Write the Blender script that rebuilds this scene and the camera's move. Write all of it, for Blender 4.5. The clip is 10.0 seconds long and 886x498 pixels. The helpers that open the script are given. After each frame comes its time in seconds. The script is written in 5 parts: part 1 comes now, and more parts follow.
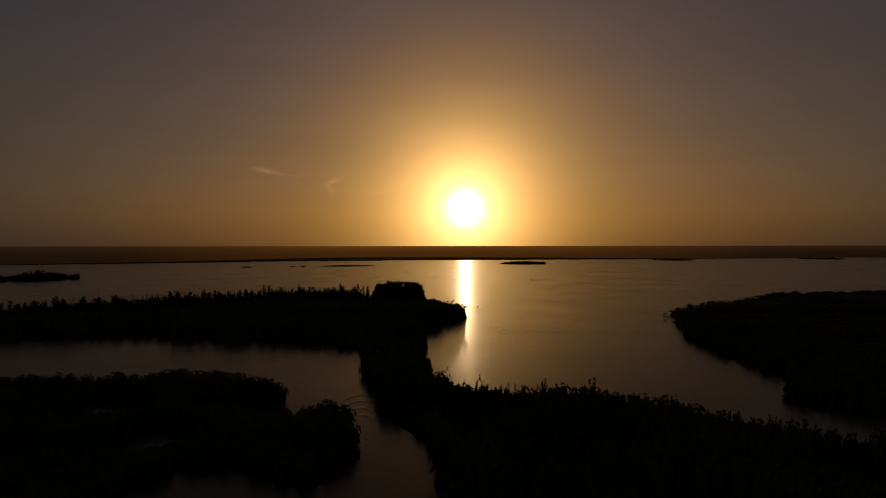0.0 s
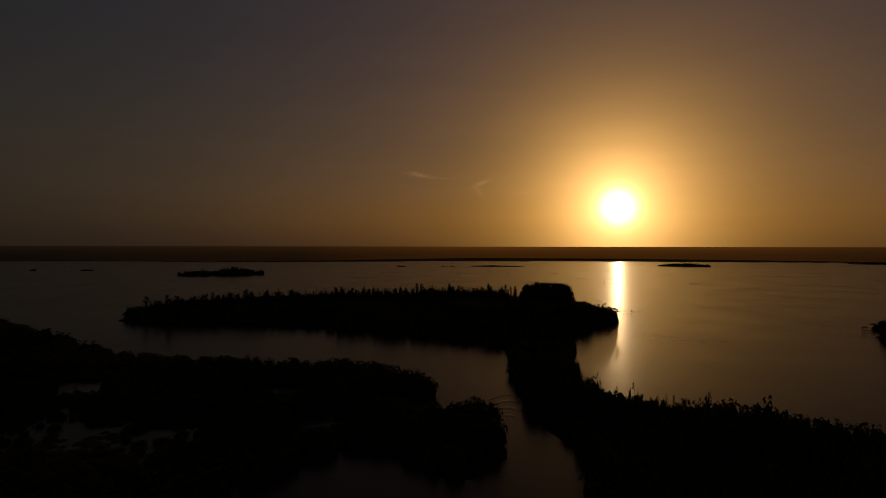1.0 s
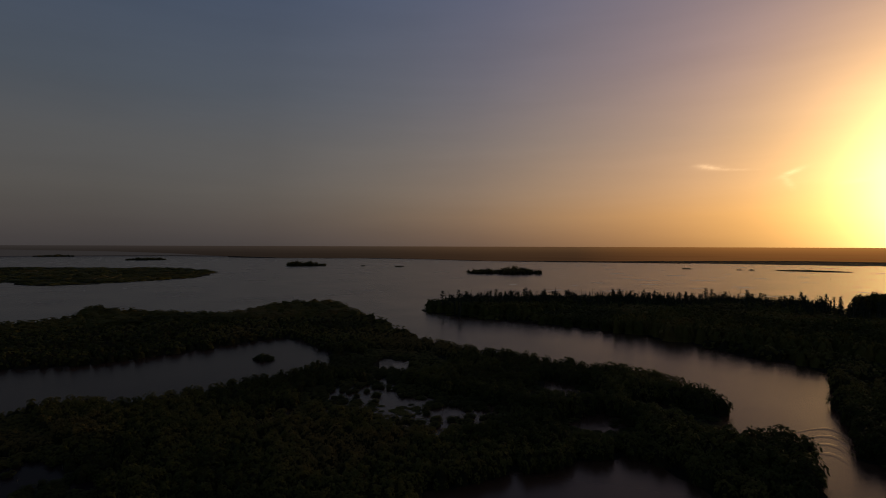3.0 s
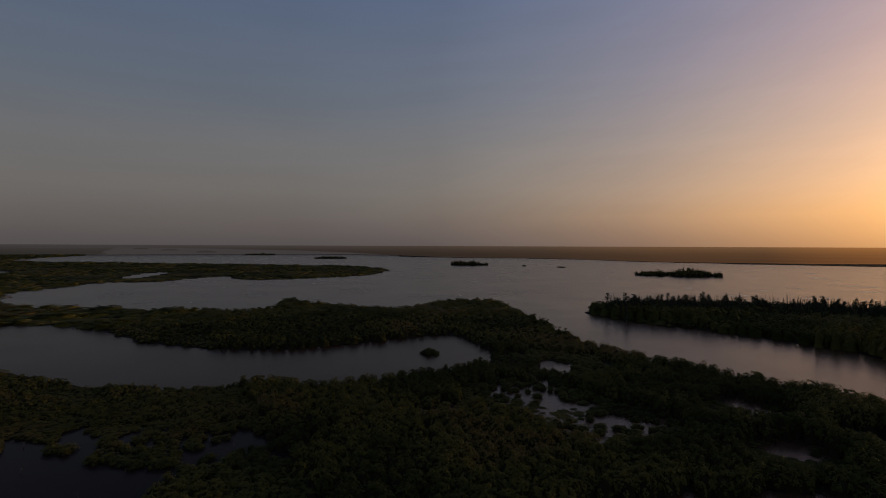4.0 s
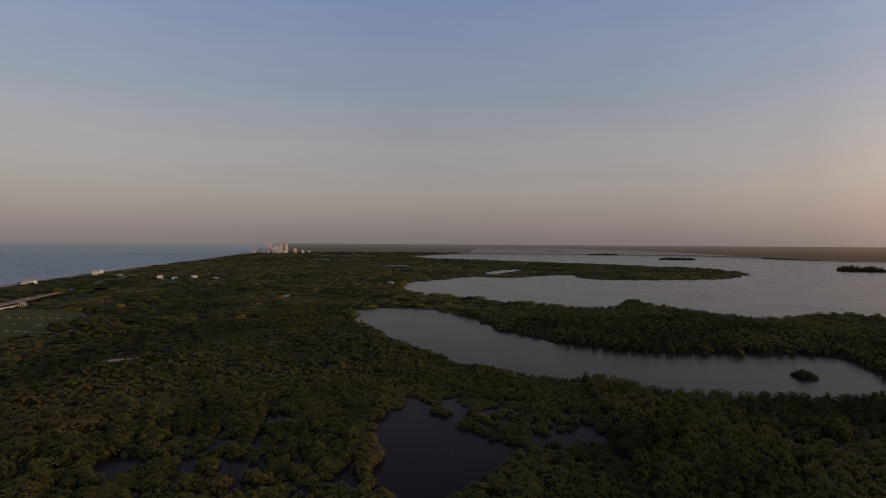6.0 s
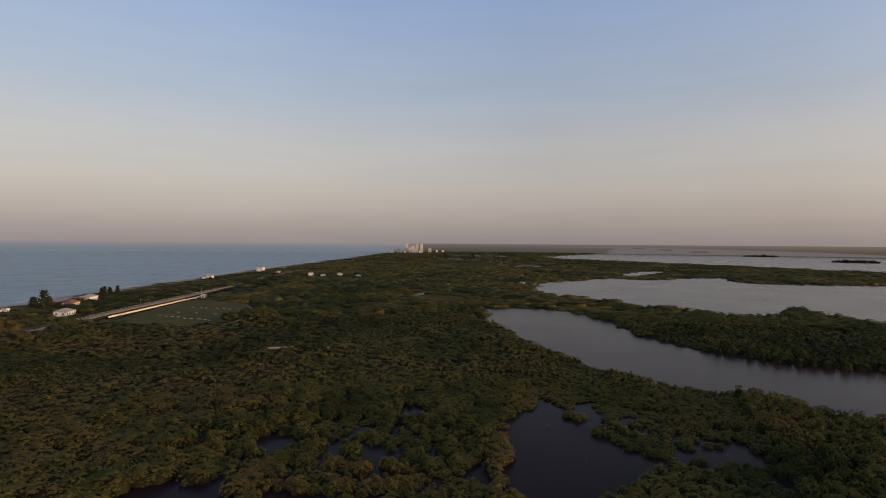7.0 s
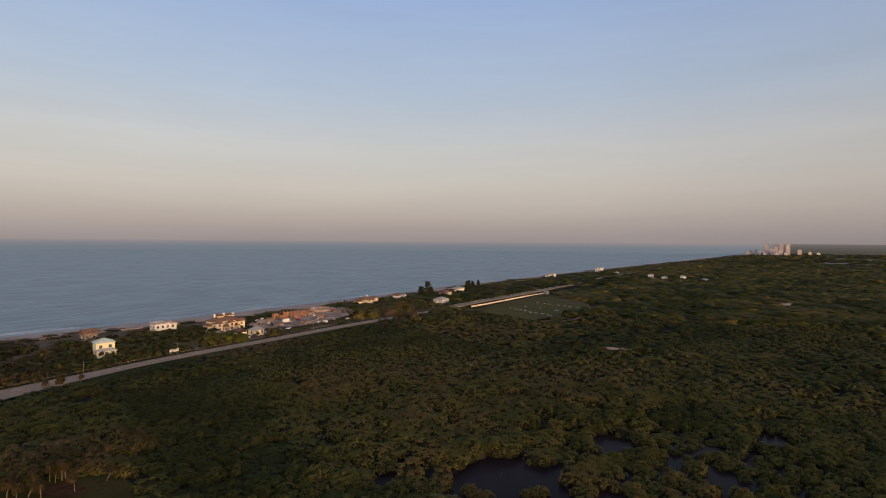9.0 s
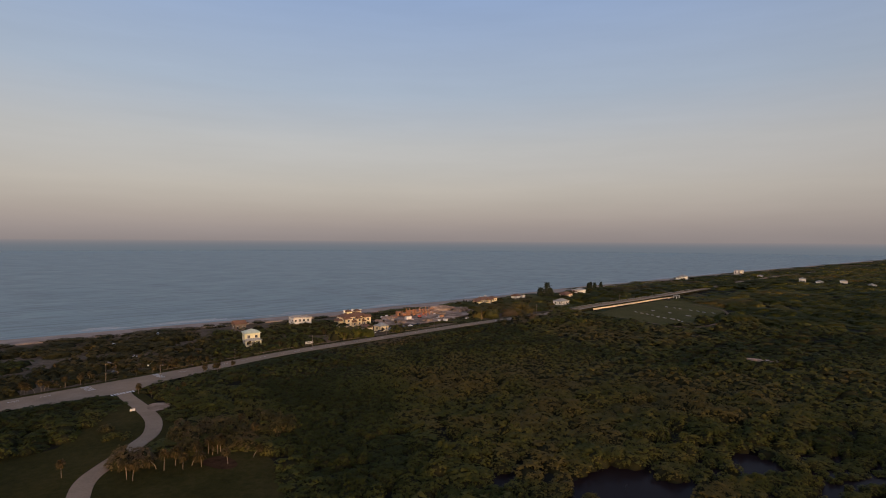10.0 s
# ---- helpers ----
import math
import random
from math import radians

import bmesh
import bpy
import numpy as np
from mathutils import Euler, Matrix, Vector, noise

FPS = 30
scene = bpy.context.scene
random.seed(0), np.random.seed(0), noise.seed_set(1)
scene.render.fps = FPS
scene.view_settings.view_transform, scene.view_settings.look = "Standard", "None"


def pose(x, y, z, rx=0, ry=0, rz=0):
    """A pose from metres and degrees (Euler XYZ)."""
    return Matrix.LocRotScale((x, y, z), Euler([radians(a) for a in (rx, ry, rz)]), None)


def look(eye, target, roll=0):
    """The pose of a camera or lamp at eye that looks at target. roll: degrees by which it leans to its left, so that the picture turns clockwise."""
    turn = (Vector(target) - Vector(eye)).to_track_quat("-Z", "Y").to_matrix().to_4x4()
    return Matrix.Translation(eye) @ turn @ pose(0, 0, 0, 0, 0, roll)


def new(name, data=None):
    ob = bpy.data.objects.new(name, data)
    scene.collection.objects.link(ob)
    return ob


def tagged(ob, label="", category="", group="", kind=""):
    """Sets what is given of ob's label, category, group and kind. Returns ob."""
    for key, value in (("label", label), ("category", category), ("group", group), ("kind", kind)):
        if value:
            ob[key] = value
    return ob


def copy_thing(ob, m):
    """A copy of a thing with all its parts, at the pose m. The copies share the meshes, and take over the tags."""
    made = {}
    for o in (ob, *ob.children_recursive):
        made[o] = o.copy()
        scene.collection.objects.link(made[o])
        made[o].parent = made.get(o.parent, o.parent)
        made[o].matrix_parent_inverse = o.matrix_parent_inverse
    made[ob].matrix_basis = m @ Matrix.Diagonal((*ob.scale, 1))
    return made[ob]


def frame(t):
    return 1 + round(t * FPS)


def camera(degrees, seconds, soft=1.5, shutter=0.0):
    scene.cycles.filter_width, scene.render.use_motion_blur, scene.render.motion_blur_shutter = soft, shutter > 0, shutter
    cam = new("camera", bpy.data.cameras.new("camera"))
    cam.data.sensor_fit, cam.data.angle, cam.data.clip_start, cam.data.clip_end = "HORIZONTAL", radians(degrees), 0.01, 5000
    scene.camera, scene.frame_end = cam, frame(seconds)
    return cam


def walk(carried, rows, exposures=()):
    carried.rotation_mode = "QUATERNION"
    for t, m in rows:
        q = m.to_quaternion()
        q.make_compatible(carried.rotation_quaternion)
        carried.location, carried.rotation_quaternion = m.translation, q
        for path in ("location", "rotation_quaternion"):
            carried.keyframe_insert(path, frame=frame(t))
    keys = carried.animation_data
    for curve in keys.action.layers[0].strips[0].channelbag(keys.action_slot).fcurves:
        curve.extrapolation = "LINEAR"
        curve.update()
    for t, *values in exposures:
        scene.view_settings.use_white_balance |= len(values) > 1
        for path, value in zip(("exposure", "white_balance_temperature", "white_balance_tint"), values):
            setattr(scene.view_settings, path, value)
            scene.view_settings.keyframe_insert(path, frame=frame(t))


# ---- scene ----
# ---- camera: a drone that hovers and turns to its left ----
cam = camera(79.2, 10.0, soft=1.0)
H = 75.0
PATH = [
    (0, pose(0, 0, H, 89.70, 0.07, 0.00)),
    (0.5, pose(0, 0, H, 89.73, -0.02, 8.99)),
    (1, pose(0, 0, H, 89.76, -0.09, 15.70)),
    (1.5, pose(0, 0, H, 89.78, -0.11, 22.43)),
    (2, pose(0, 0, H, 89.78, -0.12, 29.51)),
    (3.5, pose(0, 0, H, 89.73, -0.21, 52.89)),
    (4, pose(0, 0, H, 89.70, -0.23, 61.78)),
    (4.5, pose(0, 0, H, 89.66, -0.25, 71.48)),
    (5, pose(0, 0, H, 89.63, -0.25, 81.30)),
    (5.5, pose(0, 0, H, 89.58, -0.33, 89.84)),
    (7, pose(0, 0, H, 89.44, -0.44, 111.29)),
    (7.5, pose(0, 0, H, 89.39, -0.45, 119.22)),
    (8, pose(0, 0, H, 89.32, -0.46, 128.65)),
    (8.5, pose(0, 0, H, 89.27, -0.46, 138.08)),
    (9, pose(0, 0, H, 89.23, -0.42, 146.37)),
    (9.5, pose(0, 0, H, 89.21, -0.39, 153.30)),
    (10, pose(0, 0, H, 89.19, -0.33, 159.03)),
]
EXPOSURES = [(0.0, -4.55, 7600, 12), (0.5, -4.96, 8080, 13), (1.0, -5.0, 8180, 13), (1.5, -4.45, 7350, 12), (2.0, -3.85, 6650, 11), (2.7, -2.95, 6300, 10),
             (3.5, -2.1, 6200, 10), (4.5, -1.6, 6350, 14), (5.5, -1.0, 6400, 15), (6.3, -.6, 6450, 13), (7.0, -.22, 6500, 11), (7.5, .04, 6500, 11),
             (8.0, .1, 6500, 11), (8.5, -.04, 6500, 11), (9.3, -.27, 6500, 11), (10.0, -.4, 6500, 11)]
walk(cam, PATH, EXPOSURES)

# ---- sky and sun ----
SUN_AZ, SUN_EL = 2.4, 4.07            # degrees clockwise from +y, and above the horizon
SUN_DIR = Vector((math.sin(radians(SUN_AZ)) * math.cos(radians(SUN_EL)),
                  math.cos(radians(SUN_AZ)) * math.cos(radians(SUN_EL)), math.sin(radians(SUN_EL))))


class Nodes:
    """Short ways to wire a node tree."""

    def __init__(self, tree):
        self.tree = tree
        tree.nodes.clear()

    def add(self, kind, **props):
        n = self.tree.nodes.new(kind)
        for key, value in props.items():
            setattr(n, key, value)
        return n

    def put(self, socket, value):
        if isinstance(value, bpy.types.NodeSocket):
            self.tree.links.new(value, socket)
        elif isinstance(value, (tuple, list)) and len(value) == 3 and socket.type == "RGBA":
            socket.default_value = (*value, 1)
        else:
            socket.default_value = value

    def math(self, op, a, b=0.0, c=0.0, clamp=False):
        n = self.add("ShaderNodeMath", operation=op, use_clamp=clamp)
        for s, v in zip(n.inputs, (a, b, c)):
            self.put(s, v)
        return n.outputs[0]

    def ramp(self, fac, stops, interpolation="LINEAR"):
        n = self.add("ShaderNodeValToRGB")
        n.color_ramp.interpolation = interpolation
        el = n.color_ramp.elements
        while len(el) < len(stops):
            el.new(0.5)
        for e, (p, c) in zip(el, stops):
            e.position, e.color = p, (*c, 1)
        self.put(n.inputs[0], fac)
        return n.outputs[0]

    def mix(self, fac, a, b, blend="MIX"):
        n = self.add("ShaderNodeMix", data_type="RGBA", blend_type=blend)
        for i, v in ((0, fac), (6, a), (7, b)):
            self.put(n.inputs[i], v)
        return n.outputs[2]

    def noise(self, scale, detail=3.0, rough=0.55, vector=None, stretch=None):
        if vector is None:
            vector = self.add("ShaderNodeTexCoord").outputs["Object"]
        if stretch:
            m = self.add("ShaderNodeMapping")
            m.inputs["Scale"].default_value = stretch
            self.put(m.inputs[0], vector)
            vector = m.outputs[0]
        n = self.add("ShaderNodeTexNoise")
        for key, v in (("Vector", vector), ("Scale", scale), ("Detail", detail), ("Roughness", rough)):
            self.put(n.inputs[key], v)
        return n.outputs[0]

    def bump(self, height, strength, distance):
        n = self.add("ShaderNodeBump")
        for key, v in (("Height", height), ("Strength", strength), ("Distance", distance)):
            self.put(n.inputs[key], v)
        return n.outputs[0]


def make_world():
    w = bpy.data.worlds.new("sunset_sky")
    scene.world = w
    w.use_nodes = True
    n = Nodes(w.node_tree)
    way = n.add("ShaderNodeTexCoord").outputs["Generated"]
    xyz = n.add("ShaderNodeSeparateXYZ")
    n.put(xyz.inputs[0], way)
    el = n.math("DEGREES", n.math("ARCSINE", xyz.outputs[2]))
    dot = n.add("ShaderNodeVectorMath", operation="DOT_PRODUCT")
    n.put(dot.inputs[0], way)
    dot.inputs[1].default_value = SUN_DIR
    far = n.math("DEGREES", n.math("ARCCOSINE", n.math("MINIMUM", dot.outputs["Value"], 1.0)))
    up = n.math("DIVIDE", el, 45.0, clamp=True)
    cold = n.ramp(up, [(0, (.345, .300, .295)), (.05, (.435, .382, .368)), (.12, (.545, .492, .463)), (.22, (.545, .530, .535)),
                       (.34, (.425, .493, .61)), (.55, (.315, .43, .68)), (1, (.195, .30, .56))])
    warm = n.ramp(up, [(0, (.43, .205, .075)), (.07, (.75, .385, .140)), (.14, (.69, .41, .225)), (.24, (.50, .345, .265)),
                       (.40, (.335, .25, .285)), (.6, (.23, .20, .29)), (1, (.16, .18, .33))])
    side = n.add("ShaderNodeMapRange", interpolation_type="SMOOTHSTEP")
    for key, v in (("Value", far), ("From Min", 12.0), ("From Max", 78.0)):
        n.put(side.inputs[key], v)
    sky = n.mix(side.outputs[0], warm, cold)
    # brighter towards the sun
    lift = n.ramp(n.math("DIVIDE", far, 180.0), [(0, (4.0, 3.6, 3.6)), (.12, (3.9, 3.6, 3.7)), (.20, (2.6, 2.5, 2.5)), (.245, (1.9, 1.87, 1.92)), (.29, (1.5, 1.5, 1.5)), (.36, (1.06, 1.06, 1.06)),
                                                (.44, (.92, .91, .90)), (.56, (.87, .87, .87)), (.72, (1.0, 1.0, 1.0)), (1, (1.05, 1.05, 1.05))])
    sky = n.mix(1.0, sky, lift, "MULTIPLY")
    # the haze that glows round the sun
    halo = n.math("MULTIPLY", n.math("EXPONENT", n.math("DIVIDE", far, -4.6)), 54.0)
    ring = n.math("MULTIPLY", n.math("EXPONENT", n.math("DIVIDE", far, -2.5)), 42.0)
    wide = n.math("MULTIPLY", n.math("EXPONENT", n.math("DIVIDE", far, -13.0)), 3.6)
    core = n.math("MULTIPLY", n.math("EXPONENT", n.math("MULTIPLY", n.math("POWER", n.math("DIVIDE", far, 1.25), 2.0), -1.0)), 120.0)
    for amount, tint in ((wide, (1.0, .56, .14)), (halo, (1.0, .54, .13)), (ring, (1.0, .78, .50)), (core, (1.0, .92, .75))):
        sky = n.mix(1.0, sky, n.mix(1.0, grey(n, amount), tint, "MULTIPLY"), "ADD")
    # two torn wisps of cloud beside the sun
    turn = n.math("DEGREES", n.math("ARCTAN2", xyz.outputs[0], xyz.outputs[1]))
    torn = n.noise(1.0, 5.0, 0.65, way, (60.0, 60.0, 160.0))
    for az0, el0, wide, high, slope, much in ((-18.3, 7.65, 1.0, .22, -.12, 3.2), (-16.2, 7.3, 1.5, .10, -.06, 1.6), (-11.6, 6.75, .8, .20, .38, 3.0), (-11.9, 5.9, .5, .45, -.8, 1.4), (-7.0, 5.7, 1.0, .2, .1, 1.0)):
        across = n.math("SUBTRACT", turn, az0)
        above = n.math("SUBTRACT", n.math("SUBTRACT", el, el0), n.math("MULTIPLY", across, slope))
        sq = n.math("ADD", n.math("POWER", n.math("ABSOLUTE", n.math("DIVIDE", across, wide)), 2.0), n.math("POWER", n.math("ABSOLUTE", n.math("DIVIDE", above, high)), 2.0))
        puff = n.math("MULTIPLY", n.math("EXPONENT", n.math("MULTIPLY", sq, -1.0)), n.math("MULTIPLY", n.math("SUBTRACT", torn, .22), much * 2.0))
        sky = n.mix(1.0, sky, n.mix(1.0, grey(n, n.math("MAXIMUM", puff, 0.0)), (1.0, .66, .34), "MULTIPLY"), "ADD")
    # thin streaks of cloud
    veil = n.noise(1.0, 5.0, 0.6, way, (3.0, 3.0, 26.0))
    veil = n.math("MULTIPLY", n.math("SUBTRACT", veil, 0.5), 0.16)
    sky = n.mix(1.0, sky, grey(n, n.math("ADD", veil, 1.0)), "MULTIPLY")
    nishita = n.add("ShaderNodeTexSky", sky_type="NISHITA", sun_disc=False, sun_elevation=radians(SUN_EL),
                    sun_rotation=radians(SUN_AZ), altitude=75.0, dust_density=3.0)
    low = n.add("ShaderNodeBackground")
    n.put(low.inputs[0], nishita.outputs[0])
    low.inputs[1].default_value = 0.05
    high = n.add("ShaderNodeBackground")
    n.put(high.inputs[0], sky)
    both = n.add("ShaderNodeAddShader")
    n.put(both.inputs[0], low.outputs[0])
    n.put(both.inputs[1], high.outputs[0])
    n.put(n.add("ShaderNodeOutputWorld").inputs[0], both.outputs[0])


def grey(n, value):
    c = n.add("ShaderNodeCombineColor")
    for s in c.inputs[:3]:
        n.put(s, value)
    return c.outputs[0]


make_world()
sun = new("sun", bpy.data.lights.new("sun", "SUN"))
sun.data.energy, sun.data.angle, sun.data.color = 1.15, radians(0.6), (1.0, .72, .42)
sun.matrix_world = look((0, 0, 0), -SUN_DIR)


# ---- materials ----
def material(name, colours, scale=0.2, rough=0.85, bump=0.0, bump_scale=1.0, bump_size=0.1, island=0.0, metal=0.0, spec=0.3, fine=0.0, through_light=0.0, crown=0.0):
    """A surface whose colour wanders between the given ones: by noise of that scale, and from piece to piece by island."""
    m = bpy.data.materials.new(name)
    m.use_nodes = True
    n = Nodes(m.node_tree)
    place = n.add("ShaderNodeNewGeometry")
    fac = n.noise(scale, 4.0, 0.6, place.outputs["Position"])
    if fine:
        fac = n.math("ADD", n.math("MULTIPLY", fac, 0.55), n.math("MULTIPLY", n.noise(fine, 3.0, 0.6, place.outputs["Position"]), 0.45))
    if island:
        fac = n.math("ADD", fac, n.math("MULTIPLY", n.math("SUBTRACT", place.outputs["Random Per Island"], 0.5), island))
    if crown:       # each crown has a tone of its own
        tone = n.add("ShaderNodeAttribute", attribute_name="tone")
        fac = n.math("ADD", n.math("MULTIPLY", fac, 1.0 - crown), n.math("MULTIPLY", tone.outputs["Fac"], crown))
    lo, hi = 0.32, 0.68
    stops = [(lo + (hi - lo) * i / max(1, len(colours) - 1), c) for i, c in enumerate(colours)]
    colour = n.ramp(fac, stops)
    b = n.add("ShaderNodeBsdfPrincipled")
    n.put(b.inputs["Base Color"], colour)
    n.put(b.inputs["Roughness"], rough)
    n.put(b.inputs["Metallic"], metal)
    n.put(b.inputs["Specular IOR Level"], spec)
    if bump:
        n.put(b.inputs["Normal"], n.bump(n.noise(bump_scale, 4.0, 0.6, place.outputs["Position"]), bump, bump_size))
    surface = b.outputs[0]
    if through_light:
        t = n.add("ShaderNodeBsdfTranslucent")
        n.put(t.inputs[0], colour)
        mixer = n.add("ShaderNodeMixShader")
        n.put(mixer.inputs[0], through_light)
        n.put(mixer.inputs[1], surface)
        n.put(mixer.inputs[2], t.outputs[0])
        surface = mixer.outputs[0]
    n.put(n.add("ShaderNodeOutputMaterial").inputs[0], surface)
    return m


def water_material(name, deep, rough, ripple, size, stretch, strength, gloss, fade_end=1800.0, heading=None):
    m = bpy.data.materials.new(name)
    m.use_nodes = True
    n = Nodes(m.node_tree)
    at = n.add("ShaderNodeNewGeometry").outputs["Position"]
    way = at
    if heading is not None:       # long crests that lie along the coast
        spin = n.add("ShaderNodeVectorRotate", rotation_type="Z_AXIS")
        n.put(spin.inputs["Vector"], at)
        n.put(spin.inputs["Angle"], radians(heading))
        way = spin.outputs[0]
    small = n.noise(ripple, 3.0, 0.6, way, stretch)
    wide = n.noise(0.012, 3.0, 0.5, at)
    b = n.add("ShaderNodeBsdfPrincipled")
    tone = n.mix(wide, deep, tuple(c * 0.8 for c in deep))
    if heading is not None:       # wave shading painted in: the base colour darkens where the ripple is low
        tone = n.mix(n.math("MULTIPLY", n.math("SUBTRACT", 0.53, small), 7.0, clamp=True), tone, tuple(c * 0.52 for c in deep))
    n.put(b.inputs["Base Color"], tone)
    n.put(b.inputs["Roughness"], n.math("ADD", rough * 0.82, n.math("MULTIPLY", wide, rough * 0.36)))
    n.put(b.inputs["IOR"], 1.333)
    n.put(b.inputs["Specular IOR Level"], gloss)
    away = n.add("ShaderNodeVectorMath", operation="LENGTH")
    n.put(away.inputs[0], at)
    calm = n.add("ShaderNodeMapRange")       # fitted to the view: bump fades with distance from the camera's spot
    for key, v in (("Value", away.outputs["Value"]), ("From Min", 250.0), ("From Max", fade_end), ("To Min", strength), ("To Max", 0.0)):
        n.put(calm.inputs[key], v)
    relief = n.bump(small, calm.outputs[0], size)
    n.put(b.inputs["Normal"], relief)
    n.put(n.add("ShaderNodeOutputMaterial").inputs[0], b.outputs[0])
    return m


LEAF = [(.039, .044, .011), (.056, .060, .014), (.073, .073, .017), (.089, .083, .020), (.103, .089, .023), (.117, .089, .026)]
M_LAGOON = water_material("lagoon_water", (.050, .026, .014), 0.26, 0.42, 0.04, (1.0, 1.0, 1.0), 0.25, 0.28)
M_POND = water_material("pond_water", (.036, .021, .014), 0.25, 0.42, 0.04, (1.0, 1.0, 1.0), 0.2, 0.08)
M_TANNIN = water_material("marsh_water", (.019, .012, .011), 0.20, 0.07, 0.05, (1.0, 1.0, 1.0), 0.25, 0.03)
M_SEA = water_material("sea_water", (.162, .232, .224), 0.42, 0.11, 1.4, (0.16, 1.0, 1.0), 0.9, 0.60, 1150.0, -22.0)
M_SOIL = material("marsh_soil", [(.010, .009, .006), (.018, .016, .010), (.030, .024, .015)], 0.06, 0.95, 0.5, 0.6, 0.4, spec=0.03)
M_SAND = material("beach_sand", [(.27, .195, .145), (.35, .26, .195), (.42, .32, .245)], 0.05, 0.95, 0.4, 0.5, 0.2, spec=0.05)
M_LOT = material("bare_lot_sand", [(.12, .085, .055), (.27, .19, .13), (.44, .32, .235)], 0.09, 0.95, 0.4, 0.4, 0.3, spec=0.03)
M_LEAF = material("mangrove_leaf", LEAF, 0.014, 0.75, island=0.05, spec=0.05, fine=0.2, through_light=0.2, crown=0.55)
# dark colour for the inner domes, painted in for the shade inside crowns
M_INNER_SHADE = material("crown_inner_shade", [(.020, .020, .009), (.034, .032, .014)], 0.2, 0.95, spec=0.03)
M_DUNE = material("dune_sand", [(.065, .048, .029), (.125, .092, .060), (.215, .158, .108)], 0.035, 0.95, 0.5, 0.6, 0.3, spec=0.02, fine=0.4)
M_SCRUB = material("scrub_leaf", [(.046, .042, .015), (.074, .063, .023), (.112, .082, .036), (.150, .103, .053)], 0.06, 0.75, island=0.16, spec=0.05, fine=0.3, through_light=0.25, crown=0.5)
M_PINE = material("pine_needles", [(.016, .022, .010), (.030, .040, .014)], 0.2, 0.8, island=0.3)
M_BARK = material("bark", [(.07, .055, .045), (.15, .125, .10)], 1.2, 0.9, 0.5, 3.0, 0.05)
M_ASPHALT = material("worn_asphalt", [(.20, .142, .092), (.26, .188, .122), (.31, .23, .155)], 0.12, 0.9, spec=0.06, fine=1.5)
M_FIELD = material("dry_field_grass", [(.050, .047, .016), (.076, .068, .024), (.108, .092, .036)], 0.03, 0.95, 0.6, 1.5, 0.25, spec=0.02, fine=0.5)
M_GRASS = material("mown_grass", [(.024, .021, .006), (.038, .033, .009), (.064, .046, .015)], 0.035, 0.95, 0.6, 1.5, 0.25, spec=0.02, fine=0.5)
M_CREAM = material("cream_render", [(.56, .46, .28), (.66, .55, .36), (.72, .62, .44)], 0.6, 0.85, fine=2.5)
M_WHITE = material("white_render", [(.50, .48, .44), (.62, .60, .56), (.70, .68, .65)], 0.5, 0.8, fine=2.0)
M_PALE = material("pale_yellow_siding", [(.58, .55, .34), (.68, .65, .43), (.74, .71, .52)], 0.5, 0.8, fine=2.0)
M_TILE = material("clay_roof_tile", [(.085, .045, .028), (.15, .080, .048), (.22, .125, .078)], 0.7, 0.8, 0.6, 3.0, 0.1, fine=2.5)
M_SHINGLE = material("grey_shingle", [(.20, .20, .18), (.30, .30, .27), (.36, .36, .33)], 0.7, 0.9, 0.5, 3.0, 0.06, spec=0.08, fine=2.5)
M_GREENROOF = material("weathered_green_metal_roof", [(.36, .42, .33), (.46, .52, .42), (.52, .56, .47)], 0.5, 0.75, spec=0.1, fine=2.0)
M_GLASS = material("dark_window_glass", [(.015, .018, .022), (.03, .034, .04)], 0.4, 0.12, spec=0.6)
M_CONCRETE = material("weathered_concrete", [(.26, .235, .20), (.36, .325, .285), (.44, .405, .36)], 0.3, 0.9, fine=1.5)
M_SUNWALL = material("ochre_sea_wall", [(.56, .42, .28), (.70, .55, .39), (.78, .64, .48)], 0.15, 0.9, fine=1.0)
M_ORANGE = material("orange_formwork", [(.21, .095, .05), (.31, .145, .07), (.39, .20, .11)], 0.5, 0.75, fine=2.0)
M_RED = material("red_machine_paint", [(.30, .04, .03), (.42, .07, .05)], 0.8, 0.5)
M_METAL = material("galvanised_metal", [(.32, .32, .31), (.46, .46, .45)], 1.0, 0.5, metal=0.7)
M_WOOD = material("weathered_timber", [(.13, .10, .075), (.24, .19, .145)], 0.8, 0.9, fine=3.0)
M_PAINT = material("road_paint", [(.52, .50, .46), (.72, .70, .66)], 0.8, 0.7, fine=3.0)
M_CAR = material("white_car_paint", [(.70, .70, .69), (.78, .78, .77)], 0.5, 0.25, spec=0.6)
M_CARDARK = material("dark_car_paint", [(.035, .038, .045), (.06, .065, .075)], 0.5, 0.25, spec=0.6)
M_RUBBER = material("tyre_rubber", [(.012, .012, .012), (.022, .022, .021)], 2.0, 0.9)
M_LITTER = material("leaf_litter", [(.030, .018, .009), (.050, .026, .013), (.072, .036, .018)], 0.25, 0.95, 0.5, 1.5, 0.2, spec=0.02, fine=0.5)
M_FROND = material("palm_frond", [(.032, .028, .011), (.060, .046, .019), (.092, .063, .028)], 0.3, 0.7, island=0.4, spec=0.04, through_light=0.25)
M_TRUNK = material("palm_trunk", [(.15, .11, .075), (.25, .19, .135)], 1.0, 0.9, 0.6, 4.0, 0.05)
M_TOWER = material("tower_render", [(.40, .32, .29), (.51, .42, .385), (.60, .51, .475)], 0.02, 0.85, fine=0.3)
M_BRIGHT_TOWER = material("pale_tower_render", [(.50, .44, .39), (.64, .57, .51)], 0.02, 0.85, fine=0.3)
